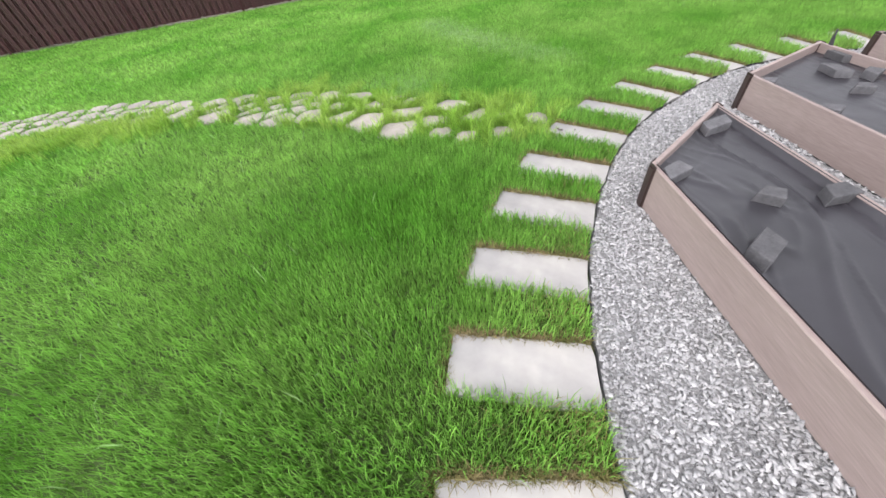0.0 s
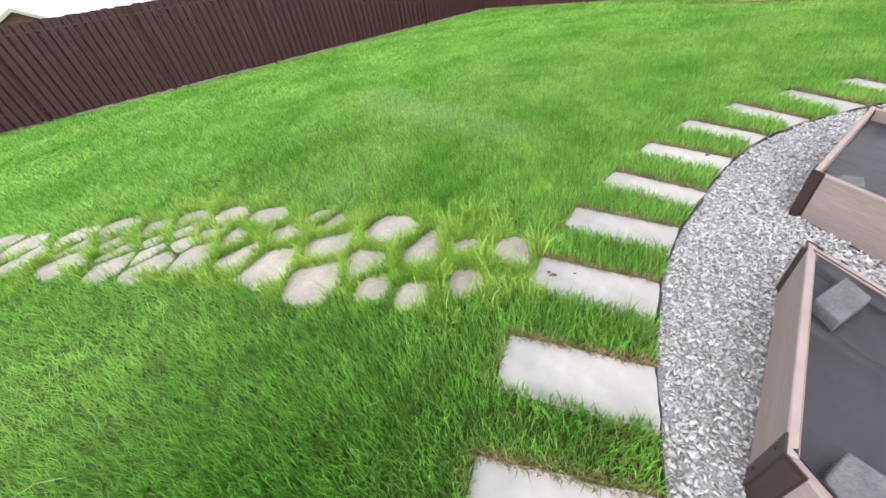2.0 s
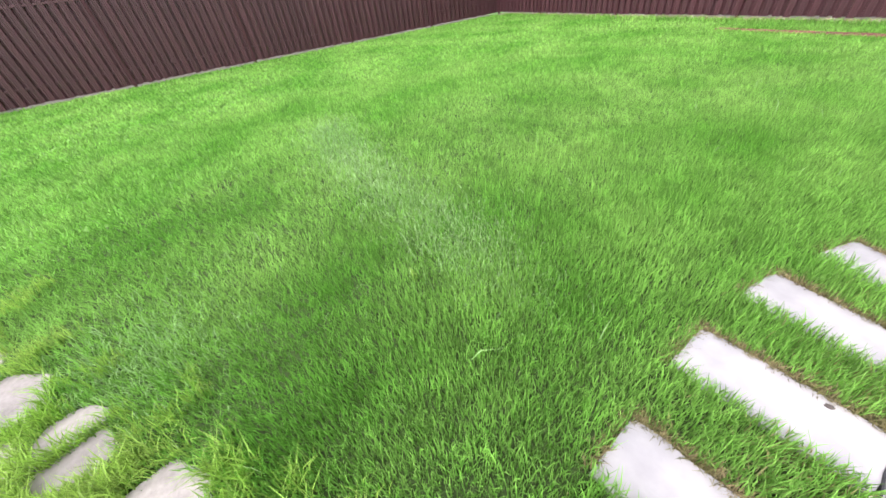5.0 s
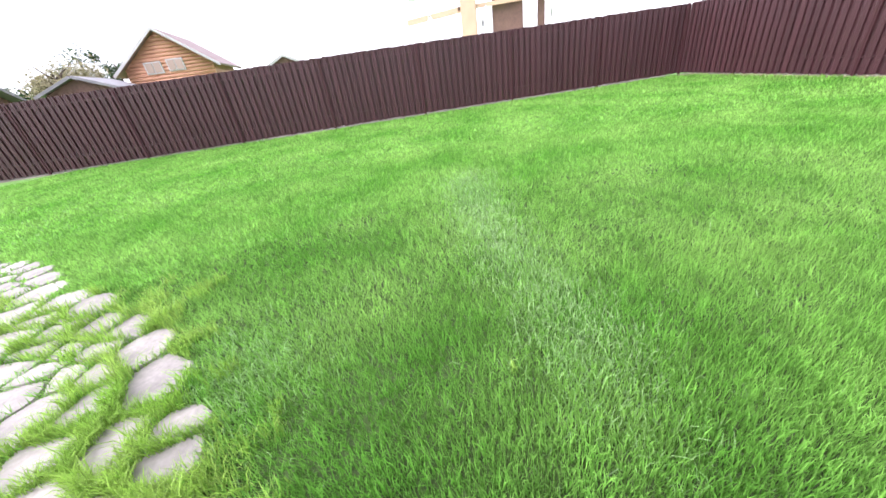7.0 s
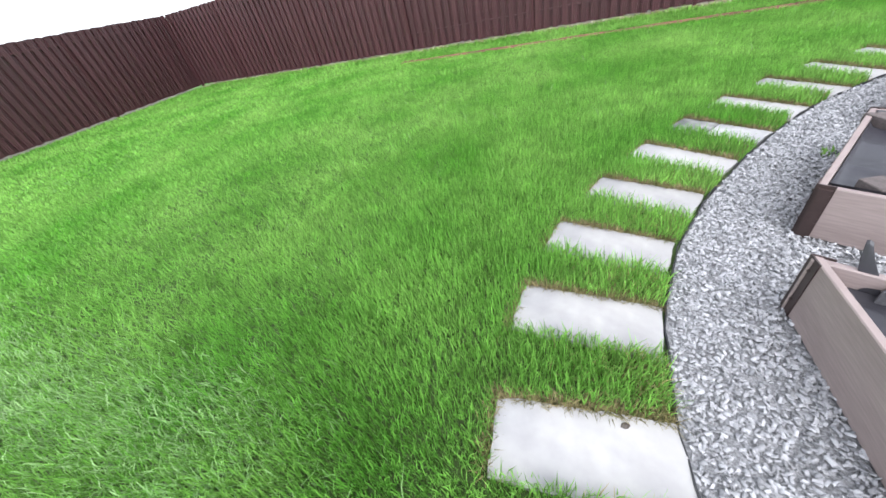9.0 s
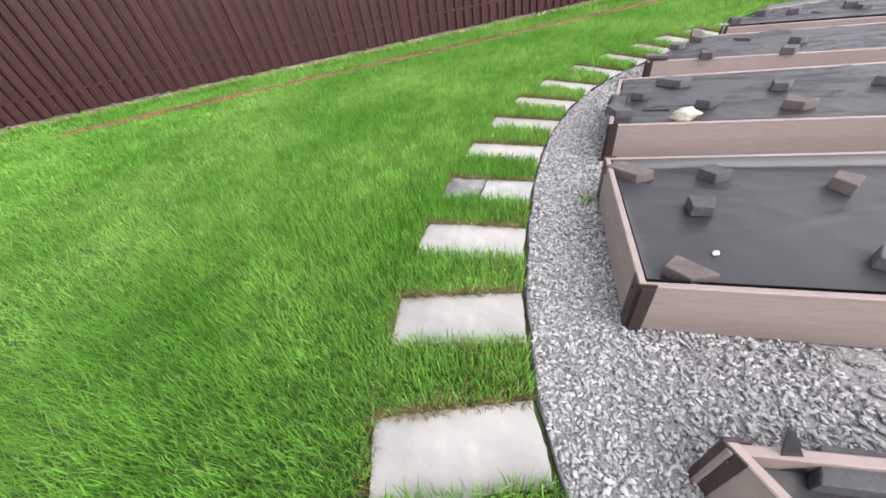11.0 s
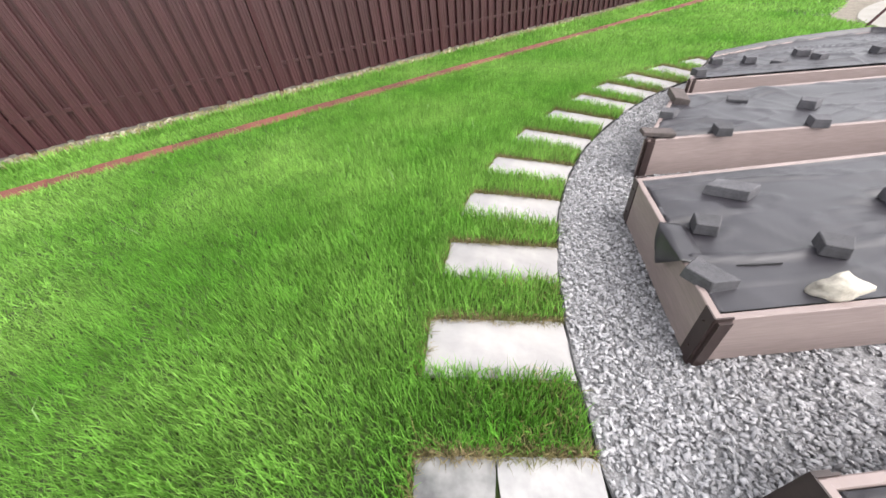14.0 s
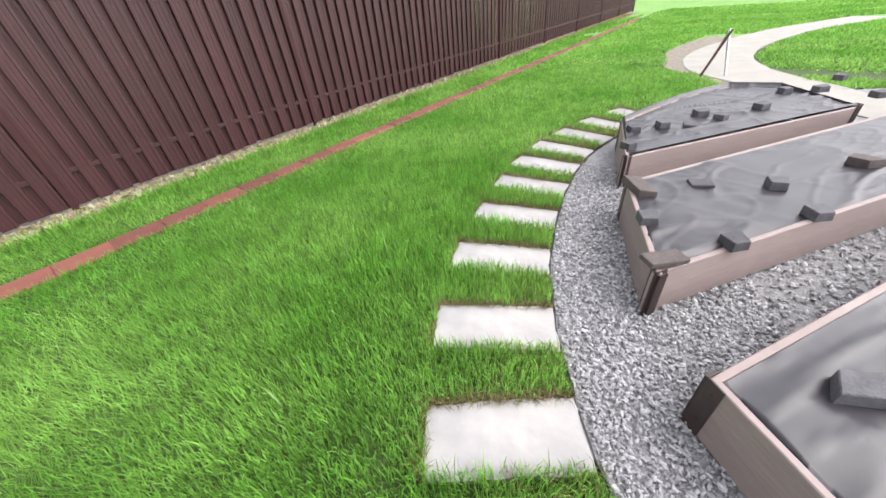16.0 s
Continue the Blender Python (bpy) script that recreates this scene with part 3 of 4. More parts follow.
ad = Vector(FENCE_A).normalized()
an = Vector((ad.y, -ad.x))
an = an if an.dot(-Vector(FENCE_CORNER)) > 0 else -an
verge_far = part("verge", prism([tuple(vc + ad * a + an * o) for a, o in ((0.3, -0.8), (24.6, -0.8), (24.6, 0.13), (0.3, 0.13))], -0.08, -0.021), M_SOIL)
tagged(verge_far, "bare soil verge under the far fence", "soil", kind="structure")

# ---- red border along the fence ----
border = empty("red_border", 3.0, BORDER[0] + BORDER[1] * 3.0)
binv = border.matrix_world.inverted()
bdir = Vector((1, BORDER[1])).normalized()
bang = math.degrees(math.atan2(bdir.y, bdir.x))
tile = prism([(-0.1996, -0.145), (0.1996, -0.145), (0.1996, 0.145), (-0.1996, 0.145)], -0.05, -0.012, 0.006)
tile_me = bpy.data.meshes.new("tile")
tile.to_mesh(tile_me)
tile.free()
tile_me.materials.append(M_RED)
p = Vector((10.4, BORDER[0] + BORDER[1] * 10.4))
for i in range(66):
    ob = new("tile", tile_me)
    q = p - bdir * (0.4 * i)
    ob.parent = border
    ob.matrix_parent_inverse = binv
    ob.matrix_basis = pose(q.x + random.uniform(-0.004, 0.004), q.y + random.uniform(-0.008, 0.008), random.uniform(-0.004, 0.004), 0, 0, bang + random.uniform(-0.8, 0.8))
tagged(border, "red concrete tile border strip running along the fence", "border", kind="structure")

# ---- flagstone path ----
flags = empty("flagstone_path", 4.3, 3.6)
finv = flags.matrix_world.inverted()
FLAGS = []

# middles of the stones that lie nearest the walk, then a free run further up
STONES = [(4.17, 3.15), (4.34, 3.38), (4.06, 3.53), (4.11, 3.84), (4.46, 3.66), (4.79, 3.83), (4.57, 4.03), (4.29, 4.07), (4.62, 4.36), (4.89, 4.29),
          (5.26, 4.24), (5.27, 4.60), (4.99, 4.69), (5.22, 4.92), (5.50, 5.01), (5.65, 4.79), (5.39, 4.33), (5.48, 5.33), (5.91, 5.21), (5.74, 5.50)]
STONES += [(5.95, 5.50), (6.14, 5.53), (5.60, 5.68), (5.76, 5.76), (5.98, 5.80), (6.15, 5.84), (5.79, 6.04), (5.95, 6.06), (6.16, 6.18), (6.40, 6.30),
           (6.08, 6.50), (6.30, 6.55), (6.52, 6.72), (6.40, 7.00), (6.70, 7.28), (5.76, 5.28)]
fr = random.Random(4)
for i in range(39):
    y = 7.60 + 0.30 * (i // 3) + fr.uniform(-0.06, 0.06)
    STONES.append((6.50 + 0.72 * (1 - math.exp(7.1 - y)) + (i % 3 - 1) * 0.25 + fr.uniform(-0.05, 0.05), y))


def clip(ring, p, n):
    """The part of a ring that lies on the side of the line through p away from n."""
    out = []
    for a, b in zip(ring, ring[1:] + ring[:1]):
        da, db = (a - p).dot(n), (b - p).dot(n)
        if da <= 0:
            out.append(a)
        if da * db < 0:
            out.append(a.lerp(b, da / (da - db)))
    return out


def lay_stone(k):
    """One slab of crazy paving: it fills its share of the path up to a joint."""
    r = random.Random(k + 31)
    c = Vector(STONES[k])
    size = 0.145 if k in (1, 2, 3, 7) else 0.18 if k < 4 else 0.18 if k in (10, 16) else 0.30 if k < 36 else 0.20
    ring = []
    for j in range(7):
        a = 2 * math.pi * (j + r.uniform(-0.38, 0.38)) / 7
        ring.append(c + Vector((math.cos(a), math.sin(a))) * r.uniform(0.85, 1.15) * size)
    for q in STONES:
        w = Vector(q) - c
        if 0.05 < w.length < 0.8:
            n = w.normalized()
            ring = clip(ring, c + w * 0.5 - n * r.uniform(0.008, 0.020), n)
    if len(ring) < 3:
        return
    # knock off short edges, then roughen the outline
    pts = [a for a, b in zip(ring, ring[1:] + ring[:1]) if (a - b).length > 0.03]
    rough = []
    for a, b in zip(pts, pts[1:] + pts[:1]):
        rough += [a.lerp(b, 0.07), a.lerp(b, 0.5) + Vector((r.uniform(-0.008, 0.008), r.uniform(-0.008, 0.008))), a.lerp(b, 0.93)]
    if len(rough) < 9:
        return
    ob = part("flagstone", prism([(q.x - c.x, q.y - c.y) for q in rough], -0.05, 0.0, 0.010), M_FLAG, flags)
    ob.matrix_parent_inverse = finv
    ob.matrix_basis = pose(c.x, c.y, r.uniform(-0.010, 0.004), r.uniform(-1.5, 1.5), r.uniform(-1.5, 1.5), 0)
    FLAGS.append(np.array([(q.x, q.y) for q in pts]))


for k in range(len(STONES)):
    lay_stone(k)
tagged(flags, "irregular beige flagstone path overgrown with grass", "path", kind="structure")

# ---- winding concrete path beyond the beds ----
def ribbon(name, centre, widths, z, material, label, category):
    verts, faces = [], []
    pts = [Vector(c) for c in centre]
    fine = []
    for i in range(len(pts) - 1):
        p0, p1, p2, p3 = pts[max(i - 1, 0)], pts[i], pts[i + 1], pts[min(i + 2, len(pts) - 1)]
        for k in range(8):
            t = k / 8
            fine.append((0.5 * ((2 * p1) + (p2 - p0) * t + (2 * p0 - 5 * p1 + 4 * p2 - p3) * t * t + (3 * p1 - p0 - 3 * p2 + p3) * t ** 3), widths[i] + (widths[i + 1] - widths[i]) * t))
    for i, (q, w) in enumerate(fine):
        d = (fine[min(i + 1, len(fine) - 1)][0] - fine[max(i - 1, 0)][0]).normalized()
        s = Vector((-d.y, d.x)) * (w / 2)
        for e in (q + s, q - s):
            verts += [(e.x, e.y, z - 0.06), (e.x, e.y, z)]
    for i in range(len(fine) - 1):
        a, b = i * 4, i * 4 + 4
        faces += [(a + 1, b + 1, b + 3, a + 3), (a, b, b + 1, a + 1), (a + 3, b + 3, b + 2, a + 2)]
    ob = raw(name, verts, faces, material)
    return tagged(ob, label, category, kind="structure")


PATH_LINE = [(-1.6, 3.4), (-1.75, 1.0), (-1.8, -0.6), (-1.95, -1.8), (-2.35, -2.6), (-3.15, -3.3), (-3.6, -3.95), (-4.35, -4.7), (-5.6, -5.2), (-7.4, -5.3), (-10.0, -4.9), (-13.0, -3.6)]
PATH_WIDE = [0.8, 0.8, 0.8, 0.75, 0.7, 0.75, 0.95, 1.2, 1.15, 1.05, 1.0, 1.0]
SOIL_LINE = [(-3.2, -4.1), (-4.3, -5.1), (-5.9, -5.75), (-7.6, -5.95), (-8.8, -6.0)]
SOIL_WIDE = [0.6, 1.1, 1.2, 1.1, 0.7]
ribbon("soil_strip", SOIL_LINE, SOIL_WIDE, -0.014, M_SOIL, "bare grey soil strip beside the concrete path", "soil")
ribbon("garden_path", PATH_LINE, PATH_WIDE, -0.004, M_CONCRETE, "pale concrete garden path winding through the lawn", "path")


# ---- leaning stakes by the path ----
def rod(name, a, b, r, material, parent=None):
    a, b = Vector(a), Vector(b)
    bm = bmesh.new()
    m = Matrix.Translation((a + b) / 2) @ (b - a).to_track_quat("Z", "Y").to_matrix().to_4x4()
    bmesh.ops.create_cone(bm, cap_ends=True, segments=10, radius1=r, radius2=r, depth=(b - a).length, matrix=m)
    ob = part(name, bm, material, parent)
    if parent:
        ob.matrix_parent_inverse = parent.matrix_world.inverted()
    return ob


stand = empty("garden_stand", -3.6, -4.7)
rod("leg", (-3.45, -4.80, -0.02), (-4.00, -4.70, 0.62), 0.02, M_FENCE_DARK, stand)
rod("leg", (-3.70, -4.50, -0.02), (-4.03, -4.75, 0.62), 0.02, M_METAL, stand)
rod("leg", (-4.35, -5.00, -0.02), (-4.03, -4.73, 0.62), 0.02, M_METAL, stand)
tagged(stand, "small metal tripod stand on slim legs beside the path", "stand")


# ---- buildings beyond the far fence ----
def slab_between(name, corners, thick, material, parent, label=""):
    """A flat panel through four corners, with thickness."""
    c = [Vector(p) for p in corners]
    n = (c[1] - c[0]).cross(c[3] - c[0]).normalized() * thick
    verts = [*c, *[p + n for p in c]]
    faces = [(3, 2, 1, 0), (4, 5, 6, 7)] + [(i, (i + 1) % 4, 4 + (i + 1) % 4, 4 + i) for i in range(4)]
    ob = raw(name, verts, faces, material, parent, label)
    return ob


def house(x, y, rz, width, depth, eave, ridge, wall_m, roof_m, label, logs=False, windows=(), overhang=0.5, gable_trim=True):
    """A gabled house; the gable faces local -y."""
    root = empty("house", x, y, 0, rz)
    w, d = width / 2, depth
    body = bmesh.new()
    for yy in (0, d):
        pts = [(-w, yy, -0.1), (w, yy, -0.1), (w, yy, eave), (0, yy, ridge), (-w, yy, eave)]
        body.faces.new([body.verts.new(p) for p in pts])
    for s in (-1, 1):
        body.faces.new([body.verts.new(p) for p in ((s * w, 0, -0.1), (s * w, d, -0.1), (s * w, d, eave), (s * w, 0, eave))])
    part("wall", body, wall_m, root)
    if logs:
        z = eave - 1.2
        while z < ridge - 0.12:
            half = w - 0.05 if z < eave else max(0.1, w * (ridge - z) / (ridge - eave) - 0.1)
            bm = bmesh.new()
            bmesh.ops.create_cone(bm, cap_ends=True, segments=10, radius1=0.105, radius2=0.105, depth=half * 2, matrix=pose(0, 0.02, z, 0, 90, 0))
            part("log", bm, wall_m, root, smooth=True)
            z += 0.2
    o = overhang
    k = (ridge - eave) / w
    for s in (-1, 1):
        slab_between("roof", [(0, -o, ridge + 0.02), (s * (w + o), -o, eave - k * o + 0.02), (s * (w + o), d + o, eave - k * o + 0.02), (0, d + o, ridge + 0.02)][:: s], 0.12, roof_m, root)
        if gable_trim:
            slab_between("bargeboard", [(0, -o - 0.03, ridge + 0.16), (s * (w + o), -o - 0.03, eave - k * o + 0.16), (s * (w + o), -o - 0.03, eave - k * o - 0.02), (0, -o - 0.03, ridge - 0.02)][:: s], 0.04, M_TRIM, root, "white bargeboard")
    for cx, cz, ww, hh in windows:
        win = part("window", box(ww, 0.12, hh, pose(cx, -0.09, cz), bevel=0.01), M_TRIM, root, "white framed window")
        for s in (-1, 1):
            pane = part("pane", box(ww * 0.40, 0.02, hh * 0.8, pose(cx + s * ww * 0.23, -0.165, cz + hh * 0.1)), M_GLASS, win)
    return tagged(root, label, "house")


def toward(az, dist):
    return 4.42 + dist * math.cos(radians(az)), 2.54 + dist * math.sin(radians(az))


hx, hy = toward(42.2, 30)
house(hx, hy, 42.2 - 90 - 16, 4.9, 6.5, 3.62, 5.5, M_LOG, M_ROOF, "orange log house with a brown roof behind the fence", logs=True, windows=((-0.84, 3.22, 0.95, 0.68), (0.40, 3.27, 0.95, 0.68)))
hx, hy = toward(51.2, 25)
house(hx, hy, 51.2 - 90 - 18, 2.6, 5.0, 2.55, 3.10, M_SHED, M_ROOF_GREY, "low brown shed with a grey roof behind the fence", overhang=0.3, gable_trim=False)
hx, hy = toward(58.4, 24)
house(hx, hy, 58.4 - 90 + 60, 5.0, 6.0, 2.1, 3.2, M_SHED, M_ROOF_GREY, "neighbouring shed with a pale grey sheet roof", overhang=0.4, gable_trim=False)
hx, hy = toward(29.2, 32)
house(hx, hy, 29.2 - 90, 2.6, 4.0, 2.85, 3.5, M_SHED, M_ROOF_GREY, "small distant house with a grey gabled roof", overhang=0.25)


# ---- open shelter beyond the fence corner ----
shelter = empty("shelter", *toward(-0.3, 26), 0, -90)
part("pillar", box(0.95, 0.95, 5.6, pose(-1.45, 0, -0.1), bevel=0.02), M_BEIGE, shelter, "beige plastered pillar")
part("panel", box(1.9, 0.12, 5.4, pose(0.95, 0.3, -0.1), bevel=0.02), M_SHED, shelter, "dark brown panel")
part("panel", box(0.45, 0.12, 5.4, pose(3.0, 0.3, -0.1), bevel=0.02), M_SHED, shelter, "dark brown panel")
for x0, x1 in ((-0.85, -0.35), (-0.35, -0.85), (1.9, 2.3), (2.7, 2.3), (3.4, 3.7), (3.7, 3.4), (-4.6, -3.9), (-3.3, -3.9)):
    bm = bmesh.new()
    a, b = Vector((x0, -0.1, 2.4)), Vector((x1, -0.1, 4.2))
    box(0.2, 0.12, (b - a).length, Matrix.Translation(a) @ (b - a).to_track_quat("Z", "Y").to_matrix().to_4x4(), bm=bm)
    box(0.2, 0.12, 2.55, pose(x0, -0.1, -0.1), bm=bm)
    part("strut", bm, M_WHITE_WOOD, shelter, "white timber strut")
part("beam", box(6.6, 0.16, 0.22, pose(1.2, -0.1, 4.15), bevel=0.01), M_BEIGE, shelter, "beige timber beam")
part("beam", box(3.6, 0.16, 0.32, pose(-3.6, -0.1, 3.95, 0, -4, 0), bevel=0.01), M_BEIGE, shelter, "beige timber beam")
part("roof", box(10.2, 4.0, 0.12, pose(-0.4, 1.6, 5.4, 6, 0, 0), bevel=0.01), M_WHITE_WOOD, shelter, "pale sheet roof")
tagged(shelter, "open garden shelter with beige pillar and white struts", "shelter")


# ---- trees beyond the fence ----
def tree(x, y, height, spread, material, label, seed, conifer=False, clumps=900):
    r = random.Random(seed)
    root = empty("tree", x, y)
    bm = bmesh.new()
    bmesh.ops.create_cone(bm, cap_ends=True, segments=9, radius1=0.16, radius2=0.04, depth=height * 0.92, matrix=Matrix.Translation((0, 0, height * 0.46)))
    for k in range(14):
        z = height * r.uniform(0.25, 0.85)
        a = r.uniform(0, 6.28)
        ln = spread * (0.9 - 0.7 * z / height if conifer else 0.7)
        d = Vector((math.cos(a), math.sin(a), 0.1 if conifer else 0.7)).normalized()
        m = Matrix.Translation(Vector((0, 0, z)) + d * ln / 2) @ d.to_track_quat("Z", "Y").to_matrix().to_4x4()
        bmesh.ops.create_cone(bm, cap_ends=False, segments=6, radius1=0.05, radius2=0.012, depth=ln, matrix=m)
    part("trunk", bm, M_BARK, root)
    verts, faces = [], []
    lobes = [(r.uniform(-0.6, 0.6) * spread, r.uniform(-0.6, 0.6) * spread, height * r.uniform(0.5, 0.92), spread * r.uniform(0.25, 0.5)) for _ in range(9)]
    for i in range(clumps):
        if conifer:
            z = height * r.uniform(0.22, 1.0)
            rad = spread * (1.03 - z / height) * math.sqrt(r.random()) * (0.75 + 0.4 * math.sin(z * 5.5))
            a = r.uniform(0, 6.28)
            c = Vector((rad * math.cos(a), rad * math.sin(a), z - rad * 0.25))
        else:
            lx, ly, lz, lr = r.choice(lobes)
            c = Vector((r.gauss(lx, lr * 0.5), r.gauss(ly, lr * 0.5), r.gauss(lz, lr * 0.45)))
        s = r.uniform(0.05, 0.13)
        for _ in range(3):
            e = Vector((r.gauss(0, 1), r.gauss(0, 1), r.gauss(0, 0.7))).normalized() * s
            f = Vector((r.gauss(0, 1), r.gauss(0, 1), r.gauss(0, 1))).normalized() * s * 0.7
            k = len(verts)
            verts += [c - e, c + f * 0.5, c + e, c - f * 0.5]
            faces.append((k, k + 1, k + 2, k + 3))
    raw("crown", verts, faces, material, root)
    return tagged(root, label, "tree")


tree(*toward(52.6, 31), 4.3, 2.0, M_LEAF_GOLD, "bushy tree with yellowing leaves behind the fence", 2, clumps=5200)
tree(*toward(50.0, 36), 5.4, 1.5, M_LEAF_GREEN, "dark green pine tree beyond the shed", 5, clumps=1600)
tree(*toward(47.2, 40), 5.2, 1.1, M_LEAF_GREEN, "dark green pine tree behind the log house", 6, clumps=1600)
tree(*toward(55.6, 38), 4.0, 1.6, M_LEAF_GREEN, "dark green pine tree in the distance", 9, clumps=1600)
tree(*toward(58.4, 40), 4.7, 1.4, M_LEAF_GREEN, "dark green pine tree in the distance", 12, True)
tree(*toward(54.2, 42), 4.4, 1.4, M_LEAF_GREEN, "dark green pine tree in the distance", 15, True)


# ---- gravel chips ----
def chips(n_total, sample, size, name, material, zlo, zhi, label, category, flat=0.42):
    pts = sample(n_total)
    n = len(pts)
    # a flat-topped shard: four corners above, four wider ones below, no underside
    base = np.array([(0.8, 0.5, 1), (-0.7, 0.62, 0.8), (-0.8, -0.5, 1), (0.62, -0.62, 0.8), (1.0, 0.72, -1), (-0.95, 0.8, -1), (-1.0, -0.72, -1), (0.9, -0.85, -1)], dtype=np.float64)
    quad = np.array([(0, 1, 2, 3), (1, 0, 4, 5), (2, 1, 5, 6), (3, 2, 6, 7), (0, 3, 7, 4)])
    s = rng.uniform(size[0], size[1], n)
    v = base[None] * (1 + rng.uniform(-0.36, 0.36, (n, 8, 3))) * np.stack([s, s * rng.uniform(0.42, 0.8, n), s * 0.5 * flat * rng.uniform(0.6, 1.3, n)], 1)[:, None, :]
    q = rng.normal(size=(n, 4)) * np.array([1.6, 0.5, 0.5, 1.6])
    q /= np.linalg.norm(q, axis=1)[:, None]
    w, x, y, z = q.T
    R = np.stack([np.stack([1 - 2 * (y * y + z * z), 2 * (x * y - z * w), 2 * (x * z + y * w)], 1),
                  np.stack([2 * (x * y + z * w), 1 - 2 * (x * x + z * z), 2 * (y * z - x * w)], 1),
                  np.stack([2 * (x * z - y * w), 2 * (y * z + x * w), 1 - 2 * (x * x + y * y)], 1)], 1)
    v = np.einsum("nij,nkj->nki", R, v)
    v[:, :, :2] += pts[:, None, :]
    v[:, :, 2] += rng.uniform(zlo, zhi, n)[:, None]
    loops = (quad[None] + 8 * np.arange(n)[:, None, None]).ravel()
    ob = mesh_arrays(name, v.reshape(-1, 3), loops, np.arange(0, len(loops), 4), material)
    return tagged(ob, label, category, kind="stuff")


def in_beds(p):
    """True where a point lies well inside a raised bed."""
    hit = np.zeros(len(p), bool)
    for nl, fl, turn in BEDS:
        d = Vector((math.cos(radians(turn)), math.sin(radians(turn))))
        e = Vector((-d.y, d.x))
        u, v = p @ np.array(d), p @ np.array(e)
        un, vn, uf, vf = Vector(nl).dot(d), Vector(nl).dot(e), Vector(fl).dot(d), Vector(fl).dot(e)
        f = (vn - v) / (vn - vf)
        hit |= (f > 0.0) & (f < 1.0) & (u < un + (uf - un) * f) & (u > -1.25)
    return hit


def ring_points(n):
    a = rng.uniform(radians(-78), radians(86), n)
    r = np.sqrt(rng.uniform(3.25 ** 2, (edge_r(a) - 0.012) ** 2))
    p = np.stack([r * np.cos(a), r * np.sin(a)], 1)
    return p[~in_beds(p)]


def inner_points(n):
    p = rng.uniform(-3.3, 3.3, (n, 2))
    keep = (np.hypot(p[:, 0], p[:, 1]) < 3.28) & ~in_beds(p) & (p @ np.array(U) > -1.6)
    return p[keep]


chips(68000, ring_points, (0.0060, 0.0140), "gravel", M_GRAVEL, -0.016, 0.002, "angular grey crushed-stone gravel", "gravel")
chips(52000, inner_points, (0.008, 0.017), "gravel", M_GRAVEL, -0.016, 0.0, "angular grey crushed-stone gravel", "gravel")

# ---- grass ----


def lawn_mask(p, bare=True):
    """Where grass grows: outside the gravel, the slabs, flagstones, border and paths."""
    r = np.hypot(p[:, 0], p[:, 1])
    ok = r > edge_r(np.arctan2(p[:, 1], p[:, 0])) + 0.012
    for deg, step, skew in SLABS:
        a = radians(deg)
        ox, oy = (R_GRAVEL + step) * math.cos(a), (R_GRAVEL + step) * math.sin(a)
        c, s = math.cos(a + radians(skew)), math.sin(a + radians(skew))
        lx = (p[:, 0] - ox) * c + (p[:, 1] - oy) * s
        ly = -(p[:, 0] - ox) * s + (p[:, 1] - oy) * c
        jit = rng.uniform(-0.014, 0.014, len(p))
        ok &= ~((lx > -0.1) & (lx < SLAB_LEN + 0.012 + jit) & (ly > -0.016 + jit) & (ly < SLAB_DEEP - 0.022 + jit) & (c * p[:, 0] + s * p[:, 1] > 0))
    for ring in FLAGS:
        c = ring.mean(0)
        near = np.flatnonzero((np.abs(p[:, 0] - c[0]) < 0.45) & (np.abs(p[:, 1] - c[1]) < 0.45))
        q = p[near]
        depth = np.full(len(q), 9.0)
        for g0, g1 in zip(ring, np.roll(ring, -1, 0)):
            e = (g1 - g0) / max(1e-6, np.linalg.norm(g1 - g0))
            depth = np.minimum(depth, e[0] * (q[:, 1] - g0[1]) - e[1] * (q[:, 0] - g0[0]))
        ok[near[depth > rng.uniform(0.0, 0.03, len(q))]] = False
    off = (p[:, 1] - BORDER[0] - BORDER[1] * p[:, 0]) / math.hypot(1, BORDER[1])
    ok &= (np.abs(off) > 0.15) | (p[:, 0] > 10.6)
    fx, fy = p[:, 0] - FENCE_CORNER[0], p[:, 1] - FENCE_CORNER[1]
    for d in (FENCE_A, FENCE_B):
        nrm = np.array([-d[1], d[0]])
        if nrm @ (-np.array(FENCE_CORNER)) < 0:
            nrm = -nrm
        ok &= fx * nrm[0] + fy * nrm[1] > (0.12 if d is FENCE_A else 0.34)
    for line, wide in ((PATH_LINE, PATH_WIDE), (SOIL_LINE, SOIL_WIDE)):
        for (ax, ay), (bx, by), w in zip(line, line[1:], wide):
            ex, ey = bx - ax, by - ay
            k = np.clip(((p[:, 0] - ax) * ex + (p[:, 1] - ay) * ey) / (ex * ex + ey * ey), 0, 1)
            ok &= np.hypot(p[:, 0] - ax - k * ex, p[:, 1] - ay - k * ey) > w / 2
    return ok


def walk_distance(p):
    """Distance from the line of stones that the garden walk follows."""
    a = np.arctan2(p[:, 1], p[:, 0])
    r = np.hypot(p[:, 0], p[:, 1])
    a1 = np.clip(a, radians(-52), radians(78))
    return np.hypot(p[:, 0] - 4.6 * np.cos(a1), p[:, 1] - 4.6 * np.sin(a1)) + 0 * r


